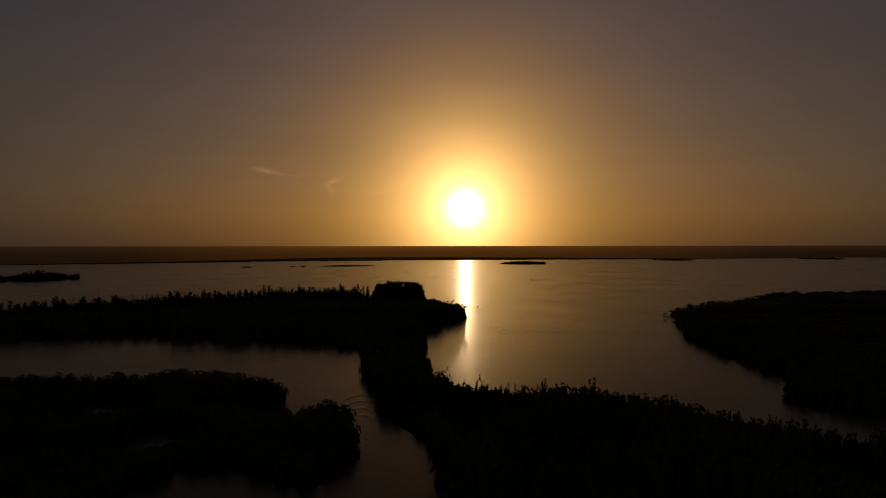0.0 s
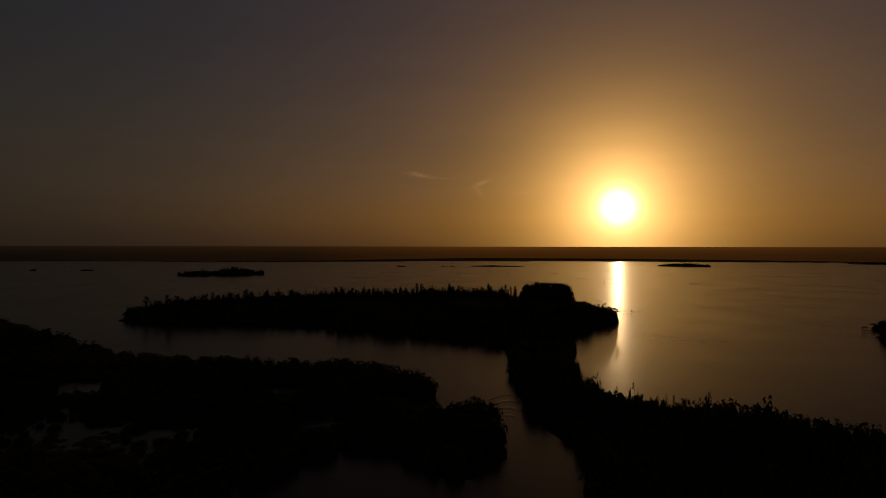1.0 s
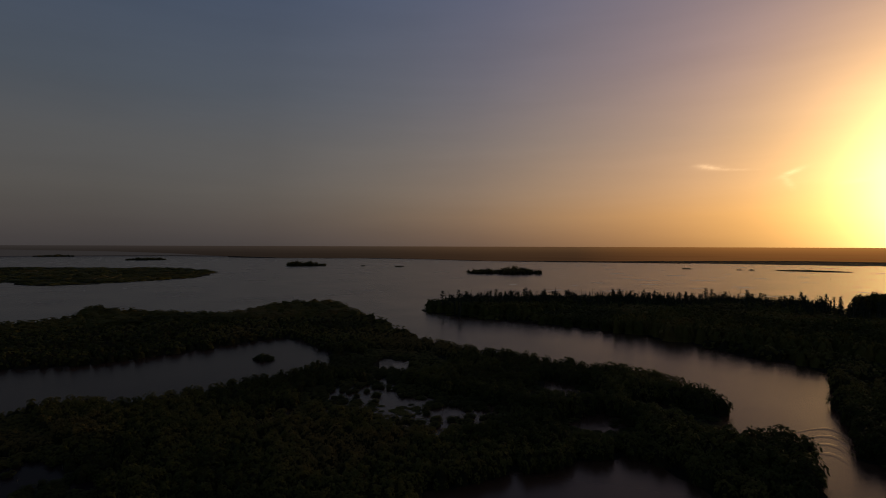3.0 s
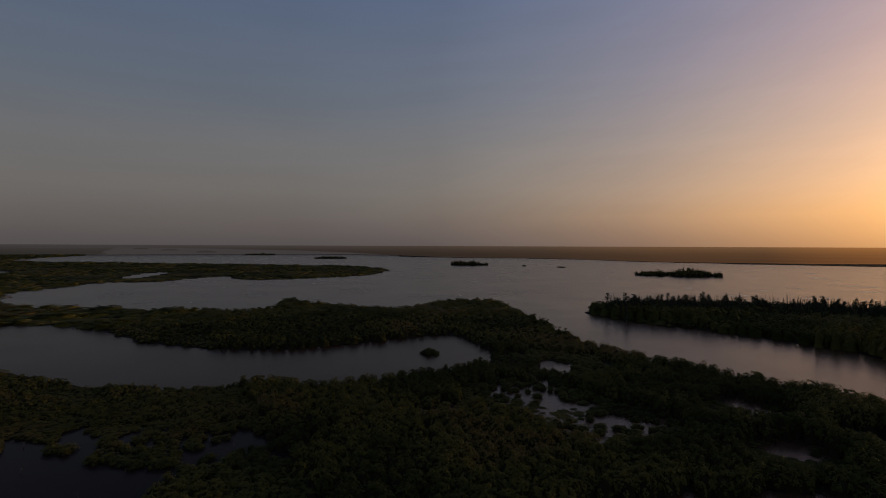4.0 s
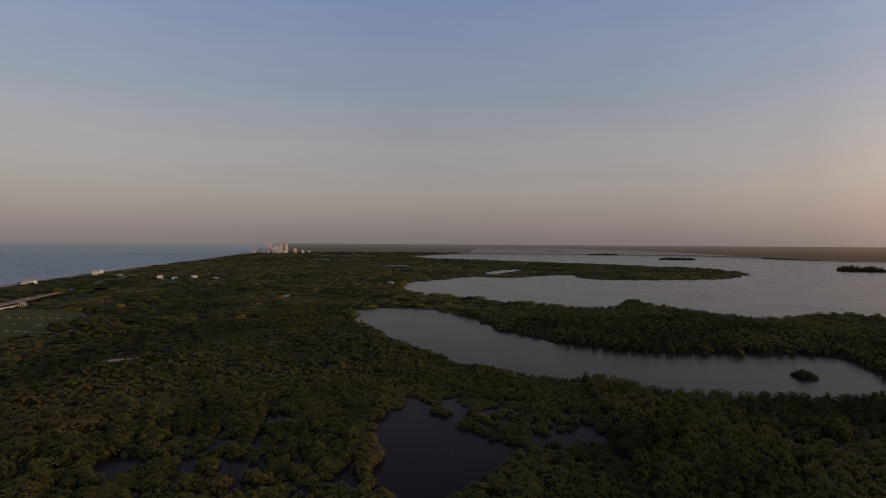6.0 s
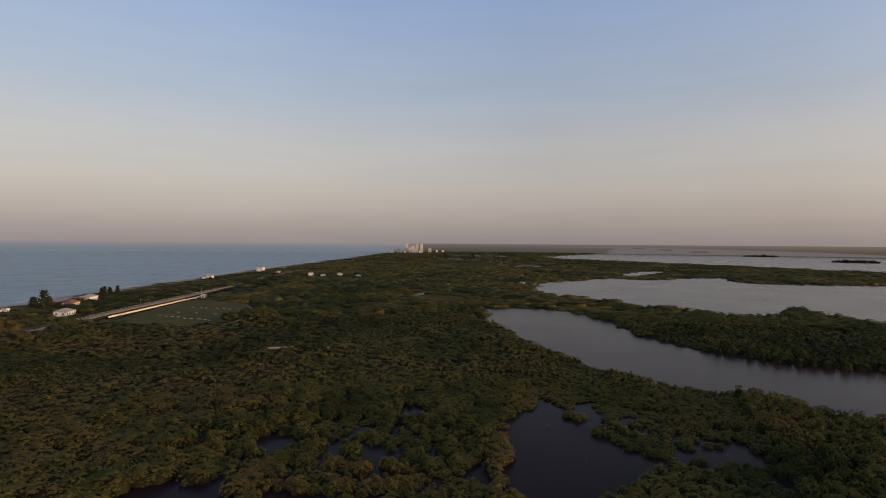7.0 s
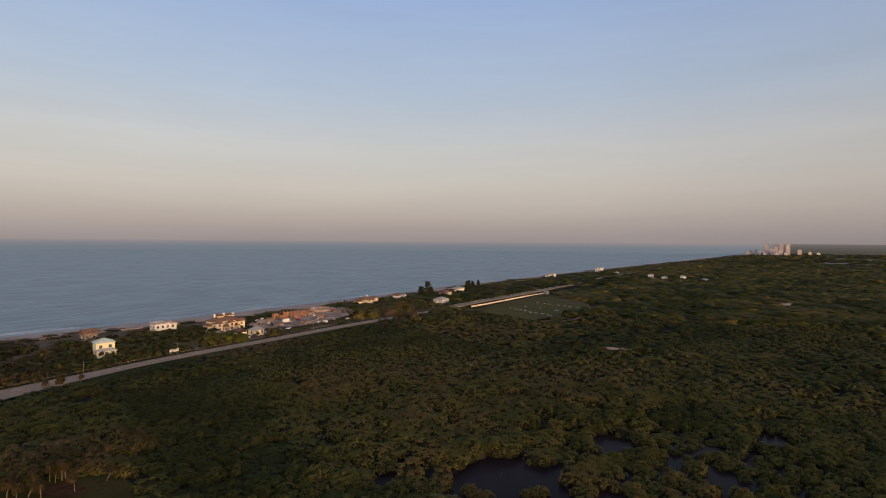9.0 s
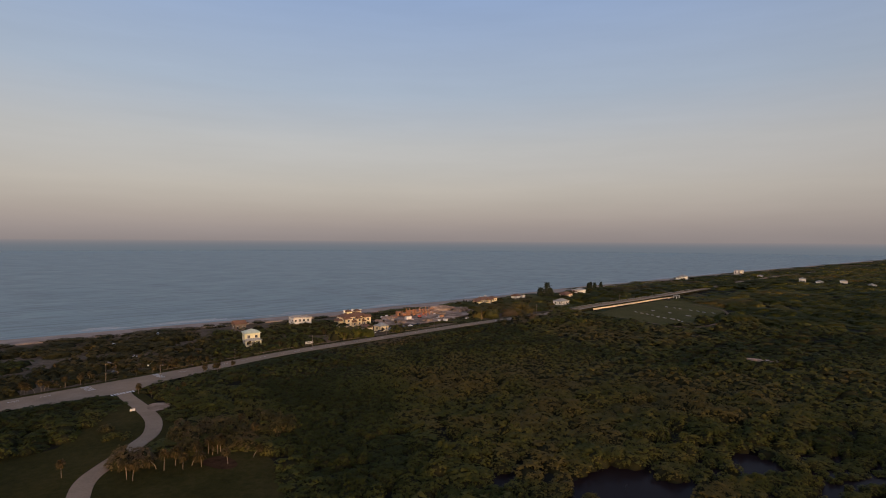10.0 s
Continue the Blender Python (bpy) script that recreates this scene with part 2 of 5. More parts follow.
M_FOAM = material("sea_foam", [(.30, .32, .33), (.48, .50, .50)], 0.4, 0.8, fine=2.0)
M_SNAG = material("bleached_wood", [(.07, .062, .052), (.13, .118, .10)], 1.5, 0.9, fine=4.0)


# ---- plan of the land ----
def vnoise(x, y, scale, seed=0):
    """Smooth value noise from 0 to 1, for whole arrays."""
    x, y = np.asarray(x, float) * scale + 1000.5, np.asarray(y, float) * scale + 1000.5
    i, j = np.floor(x).astype(np.int64), np.floor(y).astype(np.int64)
    u, v = x - i, y - j
    u, v = u * u * (3 - 2 * u), v * v * (3 - 2 * v)

    def h(a, b):
        k = (a * 374761393 + b * 668265263 + seed * 974634533) & 0x7FFFFFFF
        k = ((k ^ (k >> 13)) * 1274126177) & 0x7FFFFFFF
        return ((k ^ (k >> 16)) & 0xFFFF) / 65535.0
    return (h(i, j) * (1 - u) + h(i + 1, j) * u) * (1 - v) + (h(i, j + 1) * (1 - u) + h(i + 1, j + 1) * u) * v


def soft(points, closed=True, times=2):
    """Rounds the corners of an outline."""
    p = np.array(points, float)
    for _ in range(times):
        q = np.roll(p, -1, 0) if closed else p[1:]
        a = p if closed else p[:-1]
        p2 = np.empty((2 * len(a), 2))
        p2[0::2], p2[1::2] = a * .75 + q * .25, a * .25 + q * .75
        p = p2 if closed else np.vstack([p[:1], p2, p[-1:]])
    return p


def inside(x, y, poly):
    """Which of the points lie in the outline."""
    hit = np.zeros(len(x), bool)
    box = (x > poly[:, 0].min()) & (x < poly[:, 0].max()) & (y > poly[:, 1].min()) & (y < poly[:, 1].max())
    k = np.where(box)[0]
    px, py, flag = x[k], y[k], np.zeros(len(k), bool)
    for (x1, y1), (x2, y2) in zip(poly, np.roll(poly, -1, 0)):
        if y1 != y2:
            c = (y1 > py) != (y2 > py)
            flag ^= c & (px < (x2 - x1) * (py - y1) / (y2 - y1) + x1)
    hit[k] = flag
    return hit


def line_distance(x, y, line):
    """How far the points lie from a line of several legs."""
    best = np.full(len(x), 1e9)
    for (x1, y1), (x2, y2) in zip(line[:-1], line[1:]):
        dx, dy = x2 - x1, y2 - y1
        t = np.clip(((x - x1) * dx + (y - y1) * dy) / (dx * dx + dy * dy), 0, 1)
        best = np.minimum(best, np.hypot(x - x1 - t * dx, y - y1 - t * dy))
    return best


BEACH = [(4800, 960), (1500, -80), (500, -390), (166, -493), (56, -530), (-101, -576), (-259, -643), (-380, -690), (-512, -762),
         (-638, -800), (-890, -907), (-1212, -1032), (-1796, -1242), (-3287, -1790), (-4300, -2160), (-5400, -2560)]
FAR_WEST = [(-6000, -600), (-4700, -420), (-4185, -445), (-3700, -560), (-3203, -610), (-2963, -560), (-2677, -229), (-2433, 48),
            (-2309, 289), (-2059, 475), (-1912, 644), (-1726, 685), (-1551, 637), (-1369, 548), (-1265, 439), (-1235, 351),
            (-1206, 253), (-1220, 179), (-1283, 147), (-1409, 154), (-1324, 82), (-1271, 25), (-1223, -27), (-1262, -74),
            (-1216, -104), (-1115, -154), (-1030, -196), (-922, -183)]
COVE = [(-817, -156), (-755, -80), (-717, -23), (-662, 48), (-638, 80), (-640, 121), (-687, 132), (-734, 145), (-740, 170), (-690, 178),
        (-657, 207), (-615, 227), (-573, 242), (-601, 285), (-626, 330), (-634, 375), (-618, 405), (-581, 407), (-547, 390)]
TONGUE = [(-482, 361), (-373, 319), (-310, 289), (-264, 284), (-200, 290), (-132, 291), (-100, 280), (-80, 264), (-84, 253), (-68, 243),
          (-54, 233), (-42, 225), (-31, 209), (-30, 194), (-37, 167), (-50, 168), (-67, 177), (-85, 184), (-92, 170), (-102, 149),
          (-110, 131), (-118, 105), (-70, 85), (-20, 110), (2, 150), (-3, 185)]
PINE_LAND = [(-6, 205), (-14, 217), (-28, 238), (-34, 270), (-39, 285), (-46, 317), (-58, 370), (-66, 398), (-92, 405), (-128, 416), (-162, 430),
             (-220, 439), (-277, 436), (-331, 428), (-385, 418), (-452, 417), (-482, 448), (-474, 530), (-400, 620), (-315, 700), (-210, 760),
             (-90, 790), (-20, 760), (10, 660), (25, 600), (23, 563), (17, 540), (0, 507), (-16, 472), (-16, 449), (-11, 401), (-10, 344)]
SOUTH = [(-9, 310), (-7, 285), (13, 272), (31, 259), (55, 245), (81, 236), (99, 227), (118, 217), (133, 205), (149, 197), (152, 180), (230, 160),
         (320, 60), (600, 100), (1500, 700), (4800, 1700)]
MAIN = soft(BEACH + FAR_WEST + COVE + TONGUE + PINE_LAND + SOUTH, True, 1)
EAST_POINT = soft([(240, 566), (233, 545), (201, 459), (189, 402), (192, 361), (194, 320), (200, 305), (184, 290), (170, 268), (167, 256), (176, 248),
                   (194, 232), (260, 200), (500, 300), (1000, 600), (1000, 900), (693, 850), (491, 820), (429, 728), (311, 655), (258, 594)], True, 1)
MAINLAND = soft([(5200, 4200), (2951, 3567), (2126, 3271), (1400, 3080), (667, 2930), (-535, 2756), (-1233, 2415), (-1777, 2148), (-2237, 2165),
                 (-2578, 2140), (-3082, 1690), (-3438, 1490), (-4135, 1776), (-5500, 1950), (-5500, 5200), (5200, 5200)], True, 1)
POND = soft([(-594, -179), (-616, -143), (-613, -97), (-579, -55), (-513, -27), (-455, 0), (-421, 30), (-398, 63), (-388, 94), (-391, 123), (-389, 152),
             (-397, 189), (-398, 214), (-377, 223), (-349, 214), (-325, 214), (-290, 190), (-277, 156), (-278, 133), (-275, 107), (-274, 77),
             (-289, 55), (-302, 31), (-310, 6), (-327, -20), (-355, -48), (-397, -75), (-431, -100), (-489, -140), (-556, -170)], True, 1)
POOLS = [soft(p, True, 1) for p in (
    [(-280, -55), (-262, -44), (-248, -52), (-212, -56), (-184, -47), (-155, -38), (-150, -15), (-176, -4), (-205, 2), (-211, -12), (-225, -26), (-246, -40)],
    [(-80, -120), (-99, -146), (-113, -143), (-124, -139), (-131, -128), (-129, -117), (-117, -106), (-95, -104)],
    [(-284, 220), (-272, 231), (-247, 226), (-242, 212), (-262, 211)],
    [(-1375, -72), (-1600, -45), (-1668, 45), (-1560, 20), (-1420, -30)],
    [(-168, 252), (-161, 256), (-144, 250), (-140, 241), (-145, 234), (-155, 236)],
    [(-110, 257), (-105, 258), (-101, 248), (-105, 248)],
    [(-120, 213), (-118, 215), (-109, 210), (-109, 203), (-113, 204)],
    [(-209, 171), (-202, 177), (-189, 164), (-194, 160)],
    [(-73, -159), (-79, -158), (-81, -151), (-77, -145), (-70, -148)],
    [(-103, -165), (-107, -164), (-100, -153), (-99, -156)],
    [(318, 424), (340, 420), (345, 405), (322, 408)],
    [(-170, -142), (-178, -138), (-167, -126), (-155, -120), (-148, -125), (-155, -134)],
    [(-174, -118), (-171, -105), (-174, -97), (-171, -87), (-163, -87), (-163, -96), (-161, -105)],
    [(-223, -104), (-226, -97), (-212, -92), (-212, -98)],
    [(-134, -107), (-137, -95), (-131, -85), (-121, -94), (-121, -103)],
    [(-177, -60), (-172, -49), (-161, -47), (-163, -56)],
    [(-260, -29), (-258, -24), (-232, -20), (-234, -24)],
)]
# wet ground where open water shows between the clumps: centre, reach, and how much of it is water
WET = [(-150, -104, 42, .235), (-170, -82, 30, .235), (-240, -18, 24, .38), (-212, 26, 30, .36), (-168, 172, 24, .32), (-215, 166, 26, .30), (-112, 209, 12, .40),
       (-213, -97, 8, .5), (-160, -132, 13, .33), (-186, -112, 15, .30), (-145, -70, 26, .235), (-215, 112, 14, .38), (-1850, -420, 120, .36), (-3300, -1000, 300, .36), (-2500, -850, 160, .36), (-150, 205, 10, .36), (-3860, -1085, 130, .48), (-4050, -1519, 70, .46)]
ISLETS = [  # x, y, length along the view's cross direction, depth, height
    (-940, 1200, 215, 100, 20), (-700, 1910, 34, 20, 5), (-550, 1960, 18, 14, 4), (-515, 1972, 20, 14, 4), (-355, 2025, 205, 40, 5), (340, 2260, 190, 60, 15),
    (1200, 2800, 190, 60, 11), (2120, 3000, 210, 60, 10), (-1820, 1090, 165, 60, 19), (-1655, 1240, 16, 14, 6), (-1500, 1290, 34, 18, 5), (-3070, 900, 185, 60, 15),
    (-4360, 720, 230, 80, 17), (-332, 168, 14, 11, 4.5)]
ROAD = soft([(620, -40), (330, -170), (175, -252), (99, -293), (82, -301), (47, -321), (6, -344), (-46, -373), (-115, -402), (-192, -437), (-267, -464), (-370, -503),
             (-546, -577), (-657, -628), (-887, -752), (-1200, -880), (-1800, -1100), (-3200, -1650)], False, 2)
DRIVE = soft([(57, -311), (50, -289), (40, -267), (33, -249), (31, -238), (31, -227), (34, -219), (36, -212), (40, -203), (44, -191), (43, -179), (40, -161), (31, -134)], False, 2)
FIELD = soft([(-352, -462), (-373, -478), (-440, -510), (-520, -545), (-535, -500), (-515, -449), (-467, -407), (-391, -374), (-344, -382), (-338, -427)], True, 2)
LOT = soft([(-112, -466), (-135, -505), (-165, -535), (-215, -585), (-245, -548), (-224, -492), (-205, -487), (-168, -456), (-128, -449)], True, 2)
LAWN = soft([(44, -160), (64, -180), (76, -200), (76, -222), (60, -221), (58, -236), (54, -256), (50, -274), (46, -280), (40, -267), (33, -249), (31, -238), (32, -225), (36, -212), (40, -203), (44, -191), (43, -175)], True, 1)
PARK = soft([(43, -160), (44, -191), (40, -203), (36, -213), (28, -208), (10, -206), (-3, -203), (-11, -190), (-12, -176), (-14, -160), (-8, -140), (36, -140)], True, 1)
LAYBY = soft([(38, -272), (28, -270), (28, -260), (36, -258)], True, 2)
LANE = soft([(165, -244), (130, -262), (112, -270), (95, -279), (85, -282), (74, -286), (62, -291), (48, -295.5), (44, -301), (41, -307), (26, -319), (0, -338), (-34, -361), (-34, -366), (6, -344), (47, -321), (82, -301), (99, -293), (165, -256)], True, 1)
LOW = [(-265, 218, 42), (-146, 235, 22), (-101, 242, 17), (-108, 198, 17), (-189, 160, 14), (-112, 207, 14), (-168, 168, 32), (-213, 163, 34), (-330, 410, 40), (-72, 236, 20), (316, 386, 34), (-1500, -20, 200), (-1850, -420, 170), (-2500, -850, 240), (-3300, -1000, 380)]


def islet_mask(x, y, grow=0.0):
    hit = np.zeros(len(x), bool)
    for cx, cy, long, deep, _ in ISLETS:
        r = math.hypot(cx, cy)
        ux, uy = cx / r, cy / r
        a, b = (x - cx) * uy - (y - cy) * ux, (x - cx) * ux + (y - cy) * uy
        wob = 0.8 + 0.45 * vnoise(x, y, 5 / long, 3)
        hit |= (a / (long / 2 + grow)) ** 2 + (b / (deep / 2 + grow)) ** 2 < wob
    return hit


def is_land(x, y):
    """Land or water, with a ragged shore."""
    r = np.hypot(x, y)
    amp = np.clip(2.0 + 0.006 * r, 2, 12)
    wx = x + (vnoise(x, y, .11, 1) - .5) * 2 * amp + (vnoise(x, y, .03, 5) - .5) * amp
    wy = y + (vnoise(x, y, .11, 2) - .5) * 2 * amp + (vnoise(x, y, .03, 6) - .5) * amp
    coast = line_distance(x, y, np.array(BEACH)) < 60
    wx, wy = np.where(coast, x, wx), np.where(coast, y, wy)
    land = inside(wx, wy, MAIN) | inside(wx, wy, EAST_POINT) | inside(wx, wy, MAINLAND)
    for p in [POND] + POOLS:
        land &= ~inside(wx, wy, p)
    for cx, cy, reach, much in WET:
        d = np.hypot(x - cx, y - cy) / reach
        n = .6 * vnoise(x, y, .17 * min(1, 60 / reach), 8) + .4 * vnoise(x, y, .42 * min(1, 60 / reach), 9)
        land &= ~((d < 1) & (n < much + .12 - .3 * d * d))
    return land


def obj(name, verts, faces, mat, smooth=False):
    me = bpy.data.meshes.new(name)
    me.from_pydata([tuple(v) for v in verts] if not isinstance(verts, np.ndarray) else verts.tolist(), [], faces if isinstance(faces, list) else faces.tolist())
    for m in (mat if isinstance(mat, (list, tuple)) else [mat]):
        me.materials.append(m)
    if smooth:
        me.polygons.foreach_set("use_smooth", [True] * len(me.polygons))
    me.update()
    return new(name, me)


def polar_grid(azimuths, radii):
    """Points of a fan of rings round the origin, and its quads."""
    a, r = np.meshgrid(np.radians(azimuths), radii)
    x, y = -np.sin(a) * r, np.cos(a) * r
    n, k = len(radii), len(azimuths)
    i = (np.arange(n - 1)[:, None] * k + np.arange(k - 1)[None, :]).ravel()
    return x.ravel(), y.ravel(), np.stack([i, i + 1, i + k + 1, i + k], 1)


RIM = 4880.0


def build_water():
    az = np.linspace(0, 360, 361)
    rad = np.concatenate([[0.0], np.geomspace(60, RIM + 9, 90)])
    x, y, q = polar_grid(az, rad)
    cx, cy = x[q].mean(1), y[q].mean(1)
    # the sea lies east of the island's spine, the lagoon west of it
    spine = np.array([(4900, 1300), (900, 30), (330, -200), (-46, -420), (-400, -560), (-900, -800), (-1800, -1120), (-4300, -2000), (-5200, -2300), (0, -9000), (9000, -3000)])
    at_sea = inside(cx, cy, spine)
    v = np.stack([x, y, np.zeros_like(x)], 1)
    marsh = inside(cx, cy, np.array([(-300, -190), (-300, -60), (-270, 0), (-250, 60), (-240, 100), (-125, 100), (-125, 60), (0, 0), (0, -190)], float))
    pond = (inside(cx, cy, POND) | (line_distance(cx, cy, np.vstack([POND, POND[:1]])) < 42)) & ~marsh
    for name, pick, mat, label in (("water", ~at_sea & ~marsh & ~pond, M_LAGOON, "calm lagoon water mirroring the sunset sky"),
                                   ("pond_water", pond, M_POND, "still pond water between the mangroves"),
                                   ("marsh_water", ~at_sea & marsh, M_TANNIN, "still tannin-dark water in the marsh pools"),
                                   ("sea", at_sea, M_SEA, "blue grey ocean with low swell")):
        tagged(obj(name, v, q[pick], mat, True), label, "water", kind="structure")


def build_ground():
    az = np.arange(-52, 214.01, 0.7)
    rad = np.geomspace(6, RIM, 290)
    x, y, q = polar_grid(az, rad)
    land = is_land(x, y)
    r = np.hypot(x, y)
    share = land * .4
    for a in np.arange(3) * 2.1:
        share = share + is_land(x + np.cos(a) * r * .006, y + np.sin(a) * r * .006) * .2
    z = np.where(r < 900, -.72 + share * .86, np.where(land, .3, -.8)) + 0.12 * vnoise(x, y, .05, 4)
    for cx, cy, reach, _ in WET[:12]:        # the trees there stand in water
        z = np.where(np.hypot(x - cx, y - cy) < reach * 1.2 + 3, -.4, z)
    sea_side = line_distance(x, y, np.array(BEACH))
    z = np.where(land & (sea_side < 60), -1.6 + sea_side * .05, z)
    keep = (z[q] > -.05).any(1)
    v = np.stack([x, y, z], 1)
    qx, qy = x[q].mean(1), y[q].mean(1)
    dune = keep & (qy < np.interp(qx, ROAD[::-1, 0], ROAD[::-1, 1])) & (qx > -3200) & (qx < 620)
    keep &= ~dune
    tagged(obj("dune_ground", v, q[dune], M_DUNE, True), "brown sandy ground between road and beach", "ground", kind="structure")
    tagged(obj("ground", v, q[keep], M_SOIL, True), "dark muddy marsh ground below the trees", "ground", kind="structure")
    # rest of the island behind the camera
    az, rad = np.arange(214, 308.1, 4.0), np.geomspace(6, RIM, 80)
    x, y, q = polar_grid(az, rad)
    land = is_land(x, y)
    v = np.stack([x, y, np.where(land, 0.4, -1.6)], 1)
    tagged(obj("ground_behind", v, q[land[q].any(1)], M_SOIL, True), "marsh ground on the far side of the island", "ground", kind="structure")


def ribbon(name, line, half_left, half_right, z, mat, smooth=True):
    """A strip along a line, with even rise."""
    p = np.array(line, float)
    d = np.gradient(p, axis=0)
    d /= np.linalg.norm(d, axis=1)[:, None]
    nrm = np.stack([-d[:, 1], d[:, 0]], 1)
    zz = np.broadcast_to(z, (len(p),))
    a, b = p + nrm * half_left, p - nrm * half_right
    v = [(*k, h) for k, h in zip(a, zz)] + [(*k, h) for k, h in zip(b, zz)] + [(*k, h - .6) for k, h in zip(a, zz)] + [(*k, h - .6) for k, h in zip(b, zz)]
    n = len(p)
    f = [(i, i + 1, n + i + 1, n + i) for i in range(n - 1)]
    f += [(i + 1, i, 2 * n + i, 2 * n + i + 1) for i in range(n - 1)] + [(n + i, n + i + 1, 3 * n + i + 1, 3 * n + i) for i in range(n - 1)]
    return obj(name, v, f, mat, False)


def patch(name, outline, z, mat, step=6.0, rough=0.15):
    """A nearly flat piece of ground inside an outline."""
    p = np.array(outline)
    bm = bmesh.new()
    bm.faces.new([bm.verts.new((x, y, z + rough * (float(vnoise(x, y, .1, 3)) - .5))) for x, y in p])
    bmesh.ops.triangulate(bm, faces=bm.faces[:])
    bmesh.ops.recalc_face_normals(bm, faces=bm.faces[:])
    me = bpy.data.meshes.new(name)
    bm.to_mesh(me)
    bm.free()
    me.materials.append(mat)
    return new(name, me)


build_water()
build_ground()
coast = soft(BEACH, False, 3)
beach = tagged(ribbon("beach", coast, 4.0, 44.0, 1.0, M_SAND), "pale sandy ocean beach along the island", "beach", kind="structure")
for v in beach.data.vertices:       # slope the sand into the sea
    k = v.index // len(coast)
    v.co.z = (-0.5, 1.5, -1.3, 0.3)[k]
# the road climbs on to a low causeway beside the field
ROAD_Z = 1.35 + 1.4 * np.clip((np.minimum(ROAD[:, 0] + 690, -330 - ROAD[:, 0])) / 40, 0, 1)
tagged(ribbon("road", ROAD, 5.6, 5.6, ROAD_Z, M_ASPHALT), "sun-bleached two-lane coast road", "road", kind="structure")
tagged(ribbon("drive", DRIVE, 3.3, 2.8, 1.28, M_ASPHALT), "winding paved entrance drive", "road", kind="structure")
tagged(patch("turning_lane", LANE, 1.335, M_ASPHALT, rough=0.0), "paved turning lane at the park entrance", "road", kind="structure")
tagged(ribbon("verge", ROAD, 10.0, 10.0, ROAD_Z - .15, M_GRASS), "grassy verge along the coast road", "grass", kind="structure")
tagged(ribbon("drive_verge", DRIVE[2:-2], 8.0, 8.0, 1.02, M_GRASS), "mown grass along the entrance drive", "grass", kind="structure")
tagged(patch("lawn", LAWN, 1.15, M_GRASS), "mown park lawn beside the drive", "grass", kind="structure")
tagged(patch("park_lawn", PARK, 1.12, M_GRASS), "dark mown grass below the palms", "grass", kind="structure")
tagged(patch("layby", LAYBY, 1.3, M_LOT), "small sandy lay-by beside the drive", "ground", kind="structure")
tagged(patch("field", FIELD, 1.2, M_FIELD), "open mown field beside the road", "grass", kind="structure")
TRACK = soft([(-346, -456), (-350, -437), (-352, -405), (-358, -366), (-382, -355), (-424, -374), (-470, -405), (-504, -444), (-512, -492)], False, 2)
tagged(ribbon("field_track", TRACK, 1.3, 1.3, 1.34, M_DUNE), "pale sandy track round the mown field", "track", kind="structure")
tagged(patch("lot", LOT, 1.5, M_LOT), "bare sandy building lot", "ground", kind="structure")


# ---- woods ----
def clearings(x, y, grow=0.0):
    """Where no tree stands: roads, drive, field, lot, lawn, house plots and the beach."""
    c = (line_distance(x, y, ROAD) < np.where(x < -720, 5.0, 6.8 + grow)) | (line_distance(x, y, DRIVE) < 5.0 + grow)
    c |= line_distance(x, y, TRACK) < 2.5 + grow * .3
    for p in (FIELD, LOT, LAWN, PARK, LAYBY, LANE):
        c |= inside(x, y, p)
    for hx, hy, hr in PLOTS:
        c |= np.hypot(x - hx, y - hy) < hr
    return c


PLOTS = [(-9, -405, 9), (-51, -474, 13), (-94, -469, 17), (-97, -428, 9), (-113, -434, 8), (-270, -569, 20), (-332, -605, 7), (-347, -613, 6), (-361, -545, 12), (-460, -650, 15),
         (-836, -833, 22), (-1102, -927, 24), (-1059, -838, 12), (-1018, -716, 14), (-1007, -676, 14), (-1068, -672, 14), (-1023, -595, 14), (-48, -385, 6), (-1, -475, 7), (-964, -216, 12), (-714, -313, 16), (-3980, -1880, 260), (-412, -611, 12), (81, -428, 3), (61, -381, 3), (58, -467, 3)]


def scatter(az0, az1, r0, r1, base, power, rng):
    """Places for crowns, spaced wider further off: x, y and spacing."""
    out, r = [], r0
    while r < r1:
        s = base * max(1.0, min(3.0, r / 300.0)) ** 1.2 * max(1.0, r / 900.0) ** power
        k = max(1, int(radians(az1 - az0) * r / s))
        a = np.radians(az0 + (np.arange(k) + rng.random(k)) / k * (az1 - az0))
        rr = r + (rng.random(k) - .5) * s * 1.1
        out.append(np.stack([-np.sin(a) * rr, np.cos(a) * rr, np.full(k, s)], 1))
        r += s * 0.92
    return np.vstack(out).T


